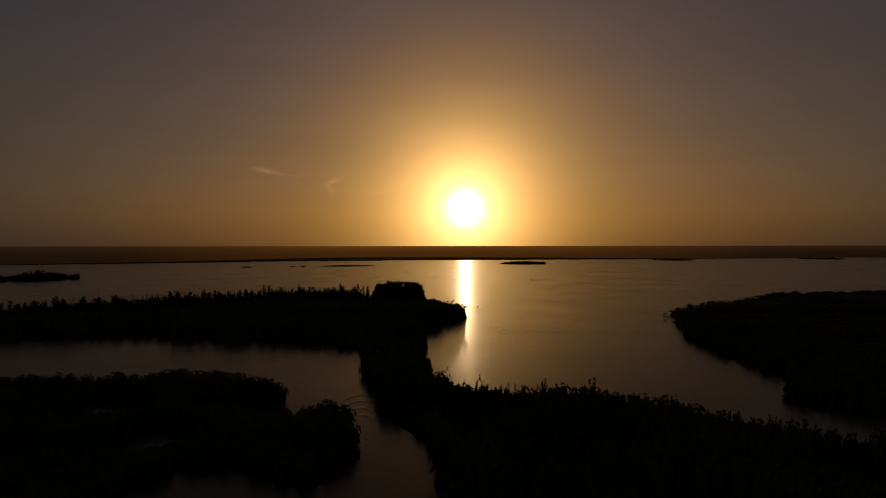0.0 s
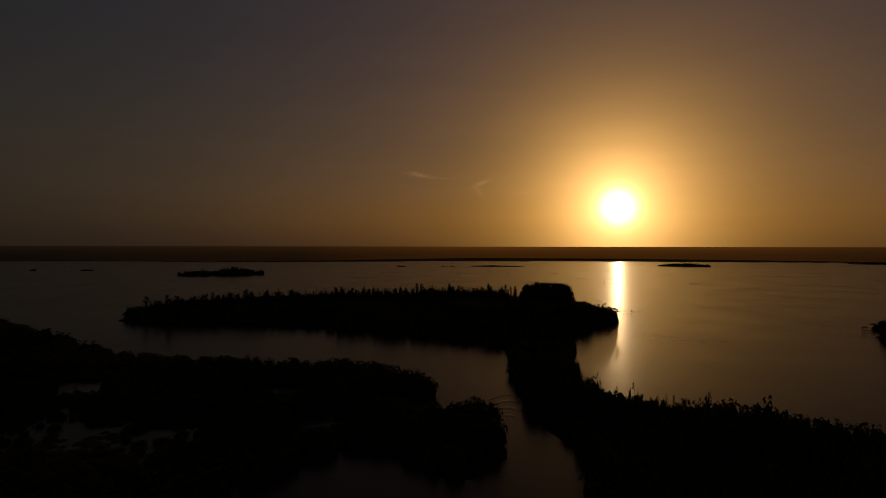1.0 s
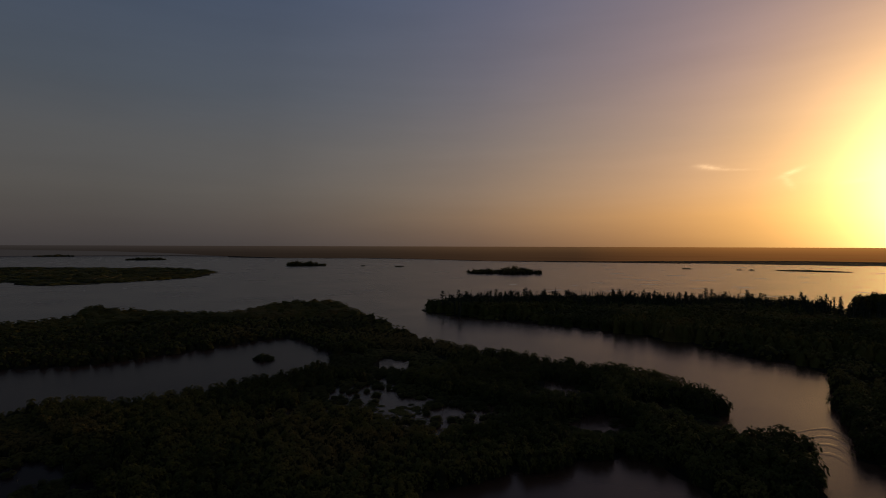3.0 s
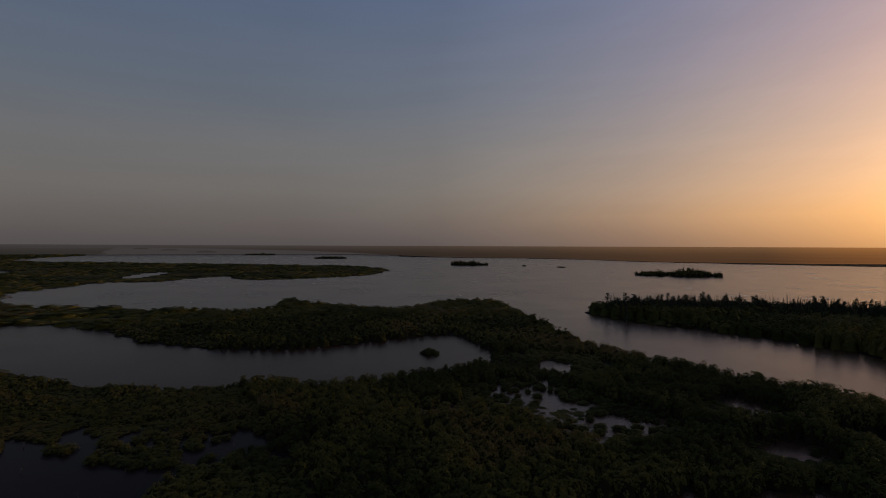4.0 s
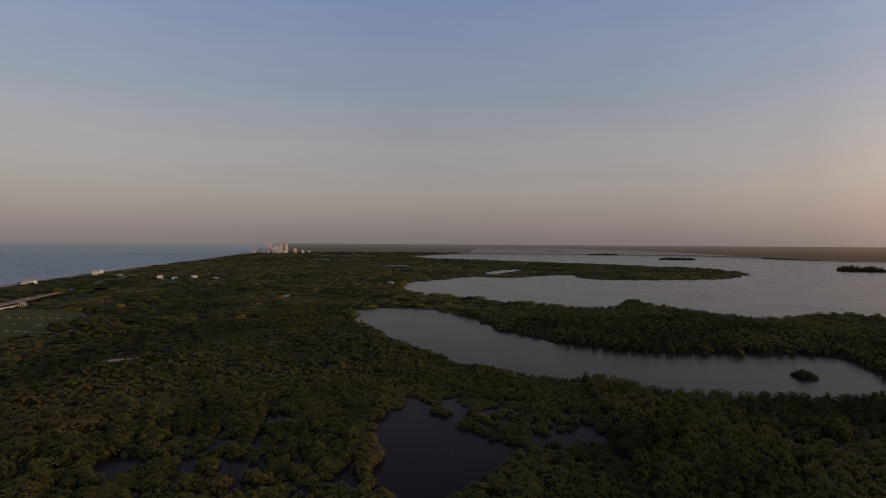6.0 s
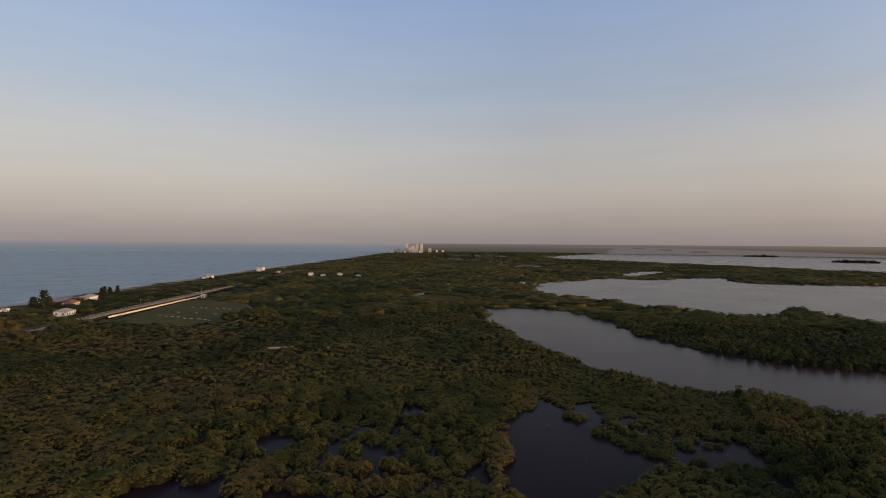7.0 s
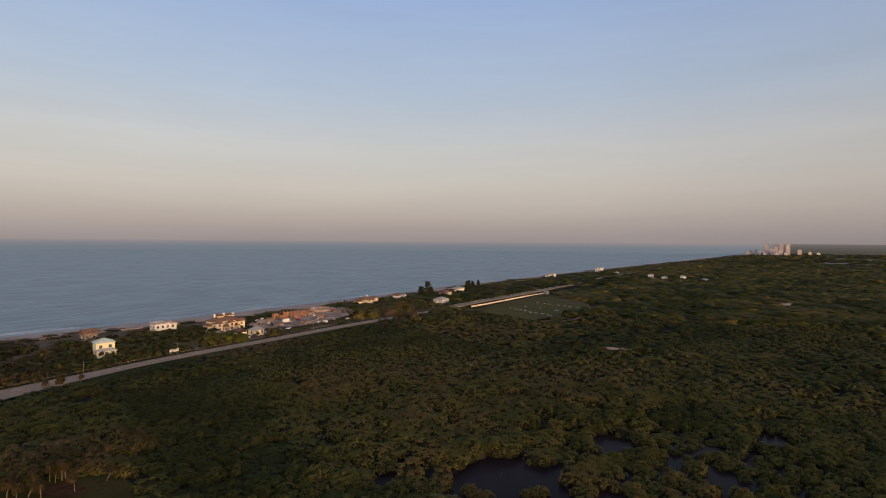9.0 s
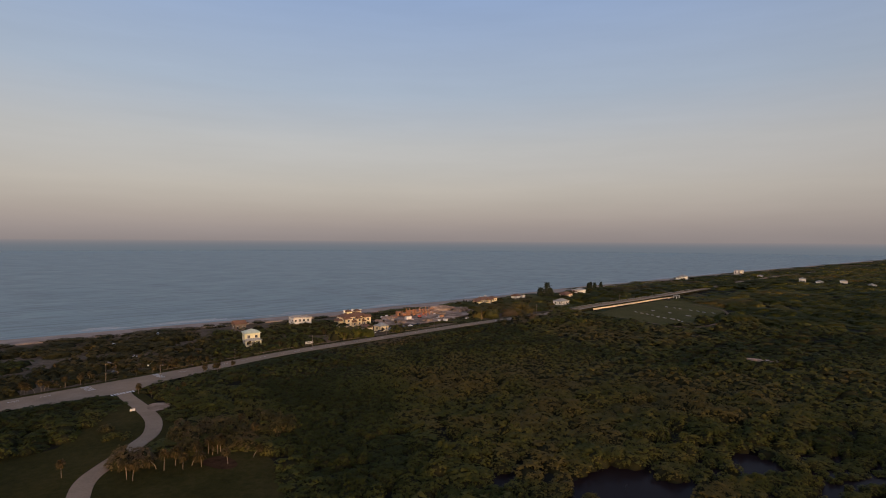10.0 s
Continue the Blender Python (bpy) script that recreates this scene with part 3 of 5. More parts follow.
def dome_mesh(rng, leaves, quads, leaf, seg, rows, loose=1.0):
    """One crown of unit radius and height: an inner dome, mostly in a painted shade colour, and leaf sprays on it."""
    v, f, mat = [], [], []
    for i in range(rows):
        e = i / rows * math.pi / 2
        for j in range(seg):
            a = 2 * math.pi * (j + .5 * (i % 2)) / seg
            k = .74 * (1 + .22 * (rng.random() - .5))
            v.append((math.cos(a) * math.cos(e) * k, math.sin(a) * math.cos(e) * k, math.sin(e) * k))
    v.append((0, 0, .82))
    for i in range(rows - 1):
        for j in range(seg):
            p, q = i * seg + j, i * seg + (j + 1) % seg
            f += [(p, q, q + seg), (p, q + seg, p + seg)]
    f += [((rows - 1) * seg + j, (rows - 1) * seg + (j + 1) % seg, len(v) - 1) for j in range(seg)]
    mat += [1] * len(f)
    tufts = []
    for k in range(max(5, leaves // 11)):       # the crown swells into rounded tufts
        z, a = .12 + .88 * rng.random() ** .75, 2.4 * k + .6 * rng.random()
        c = math.sqrt(max(0, 1 - z * z))
        tufts.append((Vector((math.cos(a) * c, math.sin(a) * c, z)) * (.70 + .10 * loose * rng.random()), .24 + .12 * rng.random()))
    for k in range(leaves):
        heart, reach = tufts[k % len(tufts)]
        nrm = (Vector(rng.normal(0, .62, 3)) + heart.normalized() * .8 + Vector((0, 0, .5))).normalized()
        place = heart + nrm * reach * (.85 + .3 * rng.random())
        tilt = (nrm + Vector((0, 0, .75 + 1.6 * max(0, .85 - loose))) + Vector(rng.normal(0, .12 * loose, 3))).normalized()
        u = tilt.orthogonal().normalized()
        u = Matrix.Rotation(rng.random() * 6.28, 3, tilt) @ u
        w = tilt.cross(u)
        s = leaf * (.6 + .8 * rng.random())
        b = len(v)
        if quads:
            v += [tuple(place + u * s), tuple(place + w * s * .55 + tilt * s * .15), tuple(place - u * s), tuple(place - w * s * .55 + tilt * s * .15)]
            f += [(b, b + 1, b + 2), (b, b + 2, b + 3)]
            mat += [0, 0]
        else:
            v += [tuple(place + u * s), tuple(place - u * s * .5 + w * s * .8), tuple(place - u * s * .5 - w * s * .8)]
            f.append((b, b + 1, b + 2))
            mat.append(0)
    return np.array(v, np.float32), np.array(f, np.int64), np.array(mat, np.int32)


def plant(name, x, y, radius, height, base, kinds, mats, label, category="trees", rng=None, brown=None):
    """Joins one crown for each place into a single wood."""
    if len(x) == 0:
        return None
    rng = rng or np.random.default_rng(5)
    vs, fs, ms, ts, start = [], [], [], [], 0
    pick = rng.integers(0, len(kinds), len(x))
    for k, (v, f, m) in enumerate(kinds):
        sel = np.where(pick == k)[0]
        if not len(sel):
            continue
        a = rng.random(len(sel)) * 2 * np.pi
        c, s = np.cos(a)[:, None], np.sin(a)[:, None]
        sx = radius[sel] * (1 + .3 * (rng.random(len(sel)) - .5))
        sy = radius[sel] * (1 + .3 * (rng.random(len(sel)) - .5))
        px, py = v[:, 0][None] * sx[:, None], v[:, 1][None] * sy[:, None]
        w = np.stack([px * c - py * s + x[sel][:, None], px * s + py * c + y[sel][:, None], v[:, 2][None] * height[sel][:, None] + base[sel][:, None]], 2)
        vs.append(w.reshape(-1, 3))
        fs.append((f[None] + (np.arange(len(sel)) * len(v))[:, None, None] + start).reshape(-1, 3))
        ms.append(np.tile(m, len(sel)))
        tone = .5 * vnoise(x[sel], y[sel], .013, 41) + .34 * vnoise(x[sel], y[sel], .05, 42) + .16 * rng.random(len(sel))
        tone = .5 + (tone - .5) * 1.6 + (0 if brown is None else brown[sel])
        ts.append(np.repeat(tone, len(f)))
        start += len(sel) * len(v)
    v, f, m = np.vstack(vs), np.vstack(fs), np.concatenate(ms)
    me = bpy.data.meshes.new(name)
    me.vertices.add(len(v))
    me.vertices.foreach_set("co", v.astype(np.float32).ravel())
    me.loops.add(len(f) * 3)
    me.loops.foreach_set("vertex_index", f.astype(np.int32).ravel())
    me.polygons.add(len(f))
    me.polygons.foreach_set("loop_start", np.arange(0, len(f) * 3, 3, dtype=np.int32))
    me.polygons.foreach_set("loop_total", np.full(len(f), 3, np.int32))
    for mt in mats:
        me.materials.append(mt)
    me.polygons.foreach_set("material_index", m)
    me.update(calc_edges=True)
    me.attributes.new("tone", "FLOAT", "FACE").data.foreach_set("value", np.concatenate(ts).astype(np.float32))
    return tagged(new(name, me), label, category, kind="stuff")


rng = np.random.default_rng(11)
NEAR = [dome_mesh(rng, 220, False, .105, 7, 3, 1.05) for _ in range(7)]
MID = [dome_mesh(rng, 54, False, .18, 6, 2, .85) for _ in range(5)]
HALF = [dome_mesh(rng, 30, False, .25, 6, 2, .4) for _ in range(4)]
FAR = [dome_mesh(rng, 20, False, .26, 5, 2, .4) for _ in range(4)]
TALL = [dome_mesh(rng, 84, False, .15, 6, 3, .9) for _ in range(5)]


def far_edge(azimuth):
    """How far the haze begins at that azimuth: just behind the mainland's shore, else at the rim."""
    a = (np.asarray(azimuth, float) + 180) % 360 - 180
    shore = np.array(MAINLAND_SHORE, float)
    turn = np.degrees(np.arctan2(-shore[:, 0], shore[:, 1]))
    k = np.argsort(turn)
    return np.minimum(RIM + 6, np.interp(a, np.concatenate([[-47], turn[k], [71]]), np.concatenate([[RIM + 6], np.maximum(np.hypot(*shore[k].T) + 75, 4050 - 40 * abs(turn[k])), [RIM + 6]])))


MAINLAND_SHORE = [(2951, 3567), (2126, 3271), (1400, 3080), (667, 2930), (-535, 2756), (-1233, 2415), (-1777, 2148), (-2237, 2165), (-2578, 2140), (-3082, 1690)]


def grow_woods():
    x, y, s = scatter(-48, 206, 148, RIM - 40, 4.0, 0.86, rng)
    s = s * (.7 + .6 * rng.random(len(x)))
    ok = is_land(x, y) & ~clearings(x, y, s * .6) & ~islet_mask(x, y, 6.0) & ~inside(x, y, MAINLAND)
    x, y, s = x[ok], y[ok], s[ok]
    ok = np.hypot(x, y) < far_edge(np.degrees(np.arctan2(-x, y))) - 14
    keep = np.where((np.hypot(x, y) < 330) & (y < 60), .22, .5)
    for a in np.arange(4) * math.pi / 2 + .4:      # crowns keep within the shore
        ok &= is_land(x + np.cos(a) * s * keep, y + np.sin(a) * s * keep)
    coast_d = line_distance(x, y, np.array(BEACH))
    ok &= (coast_d > 31 + 10 * vnoise(x, y, .08, 35)) | ~inside(x, y, MAIN)
    seaward = (y < np.interp(x, ROAD[::-1, 0], ROAD[::-1, 1])) & (x > -3200) & (x < 620)
    bare = .55 * vnoise(x, y, .022, 36) + .45 * vnoise(x, y, .07, 37)      # sandy gaps in the scrub
    ok &= ~(seaward & (bare < np.where(x > 15, .44, .30)))
    # drier ground towards the road carries fewer and broader trees
    broad = (y < -165 - .25 * x) & (x > -900) & (vnoise(x, y, .012, 39) > .3)
    ok &= ~broad | (rng.random(len(x)) < .5)
    s = np.where(broad, s * 1.55, s)
    ok &= ~((y > 40) & (x < -20) & (np.hypot(x, y) < 560)) | (rng.random(len(x)) < .72)
    x, y, s, coast_d, broad = x[ok], y[ok], s[ok], coast_d[ok], broad[ok]
    r = np.hypot(x, y)
    # trees are low along the beach, tall on the pine land
    east = (coast_d < 200) & (r < 4000)
    tall = inside(x, y, PINE_BLOCK)
    h = 2.2 + 2.6 * vnoise(x, y, .03, 21) + 1.1 * vnoise(x, y, .11, 24) + 1.3 * rng.random(len(x))
    h = h * np.where(vnoise(x, y, .05, 23) > .72, .25, 1.0)      # hollows in the canopy
    h = h * (.6 + .85 * vnoise(x, y, .02, 29))
    h = np.where(east, 2.6 + 2.4 * vnoise(x, y, .03, 22) + 1.2 * rng.random(len(x)), h)
    h = np.where((y < 60) & (r < 480) & ~east, 1.1 + h * .42, h)
    h = np.where(broad, h + 2.0 * rng.random(len(x)), h)
    h = np.where(east, h * np.where(vnoise(x, y, .016, 38) > .55, 1.45, .85), h)      # taller stands of trees
    h = np.where(tall, h * np.where(y < 330, 1.7, 1.3), h)
    h = np.where(tall & (y > 430), 12.5 + 3.0 * vnoise(x, y, .02, 27) + 2.0 * rng.random(len(x)), h)
    h = np.where(tall & (y > 590) & (x > -125), 5.0 + 3.0 * rng.random(len(x)), h)      # low round the end of the island
    even = (y > 40) & (x < -20) & (r < 1100) & ~tall      # a level canopy on the tongues of land
    h = np.where(even, 5.3 + 1.6 * vnoise(x, y, .012, 28) + .7 * rng.random(len(x)), h)
    h = np.where((r > 600) & (r < 2400), h * .8, h)
    h = np.where(r > 2400, h * 1.3, h)
    h = np.where(even & (x > -150) & (y > 195), h + 2.6, h)
    h = np.where((rng.random(len(x)) < .05) & ~even & (r < 420), h * 1.3, h)
    h = np.where(inside(x, y, EAST_POINT), h + 3.2, h)
    lane = np.minimum(line_distance(x, y, ROAD), line_distance(x, y, DRIVE) * 2)
    landward = (y > np.interp(x, ROAD[::-1, 0], ROAD[::-1, 1])) | (line_distance(x, y, DRIVE) < 40)
    opened = landward & (x > -700) & ((x > -225) | (x < -318))      # elsewhere trees hide the road
    h = np.minimum(h, np.where(opened, np.maximum(.9, .3 + .125 * lane), 9.0))
    for cx, cy, reach, _ in WET[:12]:
        h = np.where(np.hypot(x - cx, y - cy) < reach, h * .72, h)
    wall_side = (x > -700) & (x < -335) & (y > np.interp(x, ROAD[::-1, 0], ROAD[::-1, 1]))
    h = np.where(wall_side & (lane < 75), np.minimum(h, np.maximum(.7, .07 * (lane - 12))), h)
    for cx, cy, reach in LOW:
        h = np.where(np.hypot(x - cx, y - cy) < reach, np.minimum(h * .42, 1.1 if reach < 23 else 9), h)
    h = np.where(np.hypot(x + 165, y + 470) < 55, np.minimum(h, 1.3), h)
    h = np.where(inside(x, y, MAIN), np.minimum(h, np.maximum(.7, .085 * (coast_d - 30))), h)
    brown = np.where(broad & (x > -330), .15 * np.clip((vnoise(x, y, .02, 45) - .25) * 3, 0, 1) * np.clip((x + 330) / 120, 0, 1), -.07)      # browner leaves on the dry side
    dry = east & (vnoise(x, y, .02, 44) < np.where(x > 15, .75, np.where(x > -110, .45, .18)))
    rad = s * np.where(r < 560, .70, .76) + s * .2 * rng.random(len(x))
    rad = np.where(even, np.maximum(rad, .52 * h), rad)
    for cx, cy, reach, _ in WET[:12]:       # round separate bushes stand in the water
        rad = np.where(np.hypot(x - cx, y - cy) < reach * 1.1, rad * .84, rad)
    base = np.where((coast_d < 56) & east, 1.0, 0.05)
    turn = np.degrees(np.arctan2(-x, y)) % 360
    turn = np.where(turn > 300, turn - 360, turn)
    fine = ((r < 290) & (turn > 45) | (r < 420) & even & (x > -330)) & (h < 11)
    for name, pick, kinds, label in (("mangrove_wood", fine, NEAR, "dense olive green mangrove wood with rounded crowns"),
                                     ("mangrove_wood", ~fine & (r < 560) & (h < 8.5), MID, "continuous green mangrove canopy round the ponds"),
                                     ("island_wood", ~fine & (r < 900) & (h >= 8.5), TALL, "tall dense wood on the pine-covered island"),
                                     ("mangrove_wood", (r >= 560) & (r < 900) & (h < 8.5), HALF, "level mangrove canopy beyond the ponds"),
                                     ("distant_wood", r >= 900, FAR, "flat distant wood along the lagoon")):
        for scrubby in (False, True):
            k = pick & (dry == scrubby)
            plant("coastal_scrub" if scrubby else name, x[k], y[k], rad[k], h[k], base[k], kinds, [M_SCRUB if scrubby else M_LEAF, M_INNER_SHADE if kinds is NEAR or kinds is MID else (M_SCRUB if scrubby else M_LEAF)],
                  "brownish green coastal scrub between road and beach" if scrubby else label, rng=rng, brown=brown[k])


def grow_below():
    """The wood that lies straight below and behind the hovering camera."""
    x, y, s = scatter(-180, 180, 8, 147, 5.5, 0.86, rng)
    a, b, c = scatter(206, 312, 148, 1200, 7.0, 0.86, rng)
    x, y, s = np.concatenate([x, a]), np.concatenate([y, b]), np.concatenate([s, c])
    ok = is_land(x, y) & ~clearings(x, y, 2.0) & (line_distance(x, y, np.array(BEACH)) > 50)
    x, y, s = x[ok], y[ok], s[ok]
    plant("mangrove_wood", x, y, s * .8, 2.5 + 3 * vnoise(x, y, .03, 21) + 1.5 * rng.random(len(x)), np.zeros(len(x)), FAR, [M_LEAF, M_LEAF], "mangrove wood on the rest of the island", rng=rng)


PINE_BLOCK = np.array([(-480, 400), (-480, 800), (40, 800), (40, 420), (0, 270), (160, 210), (160, 100), (10, 150), (-8, 215), (-30, 300), (-60, 390)])
grow_woods()
grow_below()


# ---- distance ----
def build_backdrop():
    """A self-lit ring painted with far haze, coast and sea, between the last ground and the horizon."""
    m = bpy.data.materials.new("painted_haze_glow")
    m.use_nodes = True
    n = Nodes(m.node_tree)
    at = n.add("ShaderNodeNewGeometry").outputs["Position"]
    xyz = n.add("ShaderNodeSeparateXYZ")
    n.put(xyz.inputs[0], at)
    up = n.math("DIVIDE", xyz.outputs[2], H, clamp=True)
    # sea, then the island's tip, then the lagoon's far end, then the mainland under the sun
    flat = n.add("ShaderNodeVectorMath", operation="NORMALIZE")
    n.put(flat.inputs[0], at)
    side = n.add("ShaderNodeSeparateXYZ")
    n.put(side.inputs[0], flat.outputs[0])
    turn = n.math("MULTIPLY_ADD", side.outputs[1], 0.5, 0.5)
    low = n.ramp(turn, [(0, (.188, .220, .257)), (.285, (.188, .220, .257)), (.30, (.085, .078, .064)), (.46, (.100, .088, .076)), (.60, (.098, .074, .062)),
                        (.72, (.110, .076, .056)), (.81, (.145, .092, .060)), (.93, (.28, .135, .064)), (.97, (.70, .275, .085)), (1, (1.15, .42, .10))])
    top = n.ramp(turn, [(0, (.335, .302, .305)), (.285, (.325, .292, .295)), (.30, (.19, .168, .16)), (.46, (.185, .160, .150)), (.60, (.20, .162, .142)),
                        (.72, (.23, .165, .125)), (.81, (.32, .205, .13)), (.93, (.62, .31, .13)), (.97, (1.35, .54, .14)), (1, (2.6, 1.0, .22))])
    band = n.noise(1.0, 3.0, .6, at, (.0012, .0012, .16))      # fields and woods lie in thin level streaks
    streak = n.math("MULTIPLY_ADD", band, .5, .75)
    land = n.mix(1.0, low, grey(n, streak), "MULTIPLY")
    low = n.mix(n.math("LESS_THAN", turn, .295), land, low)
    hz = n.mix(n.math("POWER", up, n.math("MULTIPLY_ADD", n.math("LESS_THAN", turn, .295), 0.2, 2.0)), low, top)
    # painted on the ring: open water beyond the built lagoon, and the islands in it
    az = n.math("DEGREES", n.math("ARCTAN2", n.math("MULTIPLY", side.outputs[0], -1.0), side.outputs[1]))
    brim = n.math("MULTIPLY", n.ramp(n.math("DIVIDE", n.math("SUBTRACT", n.math("MULTIPLY_ADD", band, 2.4, az), 61.2), 40.0),
                                     [(0, (0, 0, 0)), (.18, (0, 0, 0)), (.4, (.42, .42, .42)), (.625, (.65, .65, .65)), (.83, (.80, .80, .80)), (.865, (0, 0, 0))]), H)
    wet = n.math("MULTIPLY", n.math("SUBTRACT", brim, xyz.outputs[2]), .35, clamp=True)
    thin = n.math("MULTIPLY", n.math("SUBTRACT", 2.6, n.math("ABSOLUTE", n.math("SUBTRACT", xyz.outputs[2], 53.0))), .5, clamp=True)
    thin = n.math("MULTIPLY", thin, n.math("MULTIPLY", n.math("SUBTRACT", 4.2, n.math("ABSOLUTE", n.math("SUBTRACT", az, 96.5))), .5, clamp=True))
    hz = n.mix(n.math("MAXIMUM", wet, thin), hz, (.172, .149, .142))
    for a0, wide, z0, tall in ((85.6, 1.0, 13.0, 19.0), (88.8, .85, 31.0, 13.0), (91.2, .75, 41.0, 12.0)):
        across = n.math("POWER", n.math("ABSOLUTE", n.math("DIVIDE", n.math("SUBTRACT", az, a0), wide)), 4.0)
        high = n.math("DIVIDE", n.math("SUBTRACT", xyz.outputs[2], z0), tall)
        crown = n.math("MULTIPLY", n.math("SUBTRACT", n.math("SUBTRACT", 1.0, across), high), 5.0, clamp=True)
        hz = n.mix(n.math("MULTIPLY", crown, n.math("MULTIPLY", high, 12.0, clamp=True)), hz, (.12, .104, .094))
    # the ring glows by itself, its haze is put into the emission colour
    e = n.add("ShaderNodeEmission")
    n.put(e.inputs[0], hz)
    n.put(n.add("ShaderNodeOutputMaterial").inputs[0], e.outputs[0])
    az = np.radians(np.linspace(0, 360, 361))
    reach = far_edge(np.degrees(az))
    lean = np.clip((np.cos(az) - .35) / .15, 0, 1)      # it leans back from the water
    brow = np.minimum(reach + 700 * lean, 4950)
    foot = reach - 700 * np.clip((-.44 - np.cos(az)) / .08, 0, 1)
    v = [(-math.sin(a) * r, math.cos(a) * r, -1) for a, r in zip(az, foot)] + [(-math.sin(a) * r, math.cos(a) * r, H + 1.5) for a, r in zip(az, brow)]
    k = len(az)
    tagged(obj("backdrop", v, [(i, i + 1, k + i + 1, k + i) for i in range(k - 1)], m, True), "glowing painted strip of hazy far coast and sea at the horizon", "backdrop", kind="structure")


build_backdrop()


# ---- small tools for things ----
def part(name, bm, mat, parent, label=""):
    """Links a bmesh as one mesh under a thing or a part."""
    me = bpy.data.meshes.new(name)
    bm.to_mesh(me)
    bm.free()
    me.materials.append(mat)
    return hang(name, me, parent, label)


def hang(name, me, parent, label="", at=None):
    """An object under a parent on given mesh data."""
    ob = new(name, me)
    ob.parent = parent
    if at is not None:
        ob.matrix_basis = at
    if label:
        ob["label"] = label
    return ob


def thing(name, label, category, m, group=""):
    ob = new(name)
    ob.matrix_basis = m
    return tagged(ob, label, category, group)


def box(bm, x0, x1, y0, y1, z0, z1, bevel=0.0):
    v = [bm.verts.new(p) for p in ((x0, y0, z0), (x1, y0, z0), (x1, y1, z0), (x0, y1, z0), (x0, y0, z1), (x1, y0, z1), (x1, y1, z1), (x0, y1, z1))]
    fs = [bm.faces.new([v[i] for i in q]) for q in ((3, 2, 1, 0), (4, 5, 6, 7), (0, 1, 5, 4), (1, 2, 6, 5), (2, 3, 7, 6), (3, 0, 4, 7))]
    if bevel:
        bmesh.ops.bevel(bm, geom=list({e for f in fs for e in f.edges}), offset=bevel, segments=1, affect="EDGES")
    return bm


def rod(bm, a, b, r0, r1, seg=7):
    a, b = Vector(a), Vector(b)
    d = (b - a).normalized()
    u = d.orthogonal().normalized()
    w = d.cross(u)
    rings = []
    for p, r in ((a, r0), (b, r1)):
        rings.append([bm.verts.new(p + (u * math.cos(2 * math.pi * k / seg) + w * math.sin(2 * math.pi * k / seg)) * r) for k in range(seg)])
    for k in range(seg):
        bm.faces.new((rings[0][k], rings[0][(k + 1) % seg], rings[1][(k + 1) % seg], rings[1][k]))
    bm.faces.new(rings[1])
    bm.faces.new(rings[0][::-1])
    return bm


def hip_roof(bm, w, d, z, h, over=0.6, gable=False):
    """A roof of four slopes (or two) over a block w by d, its eaves at z."""
    x, y = w / 2 + over, d / 2 + over
    if w >= d:
        k = (x if gable else max(.4, x - y))
        ridge = ((-k, 0), (k, 0))
    else:
        k = (y if gable else max(.4, y - x))
        ridge = ((0, -k), (0, k))
    lo = [bm.verts.new(p) for p in ((-x, -y, z), (x, -y, z), (x, y, z), (-x, y, z))]
    up = [bm.verts.new((*p[:2], z + .28)) for p in ((-x, -y), (x, -y), (x, y), (-x, y))]
    r = [bm.verts.new((*p, z + .28 + h)) for p in ridge]
    bm.faces.new(lo[::-1])
    for i in range(4):
        bm.faces.new((lo[i], lo[(i + 1) % 4], up[(i + 1) % 4], up[i]))
    if w >= d:
        quads = ((up[0], up[1], r[1], r[0]), (up[1], up[2], r[1]), (up[2], up[3], r[0], r[1]), (up[3], up[0], r[0]))
    else:
        quads = ((up[0], up[1], r[0]), (up[1], up[2], r[1], r[0]), (up[2], up[3], r[1]), (up[3], up[0], r[0], r[1]))
    for q in quads:
        bm.faces.new(q)
    return bm


def window_meshes():
    f, p = bmesh.new(), bmesh.new()
    for x0, x1, z0, z1 in ((-.95, -.82, -1.1, 1.1), (.82, .95, -1.1, 1.1), (-.82, .82, .97, 1.1), (-.82, .82, -1.1, -.97), (-.05, .05, -.97, .97)):
        box(f, x0, x1, -.10, .06, z0, z1)
    box(p, -.83, .83, -.02, .03, -.98, .98)
    out = []
    for name, bm, mat in (("window", f, M_WHITE), ("pane", p, M_GLASS)):
        me = bpy.data.meshes.new(name)
        bm.to_mesh(me)
        bm.free()
        me.materials.append(mat)
        out.append(me)
    return out


WINDOW, PANE = window_meshes()


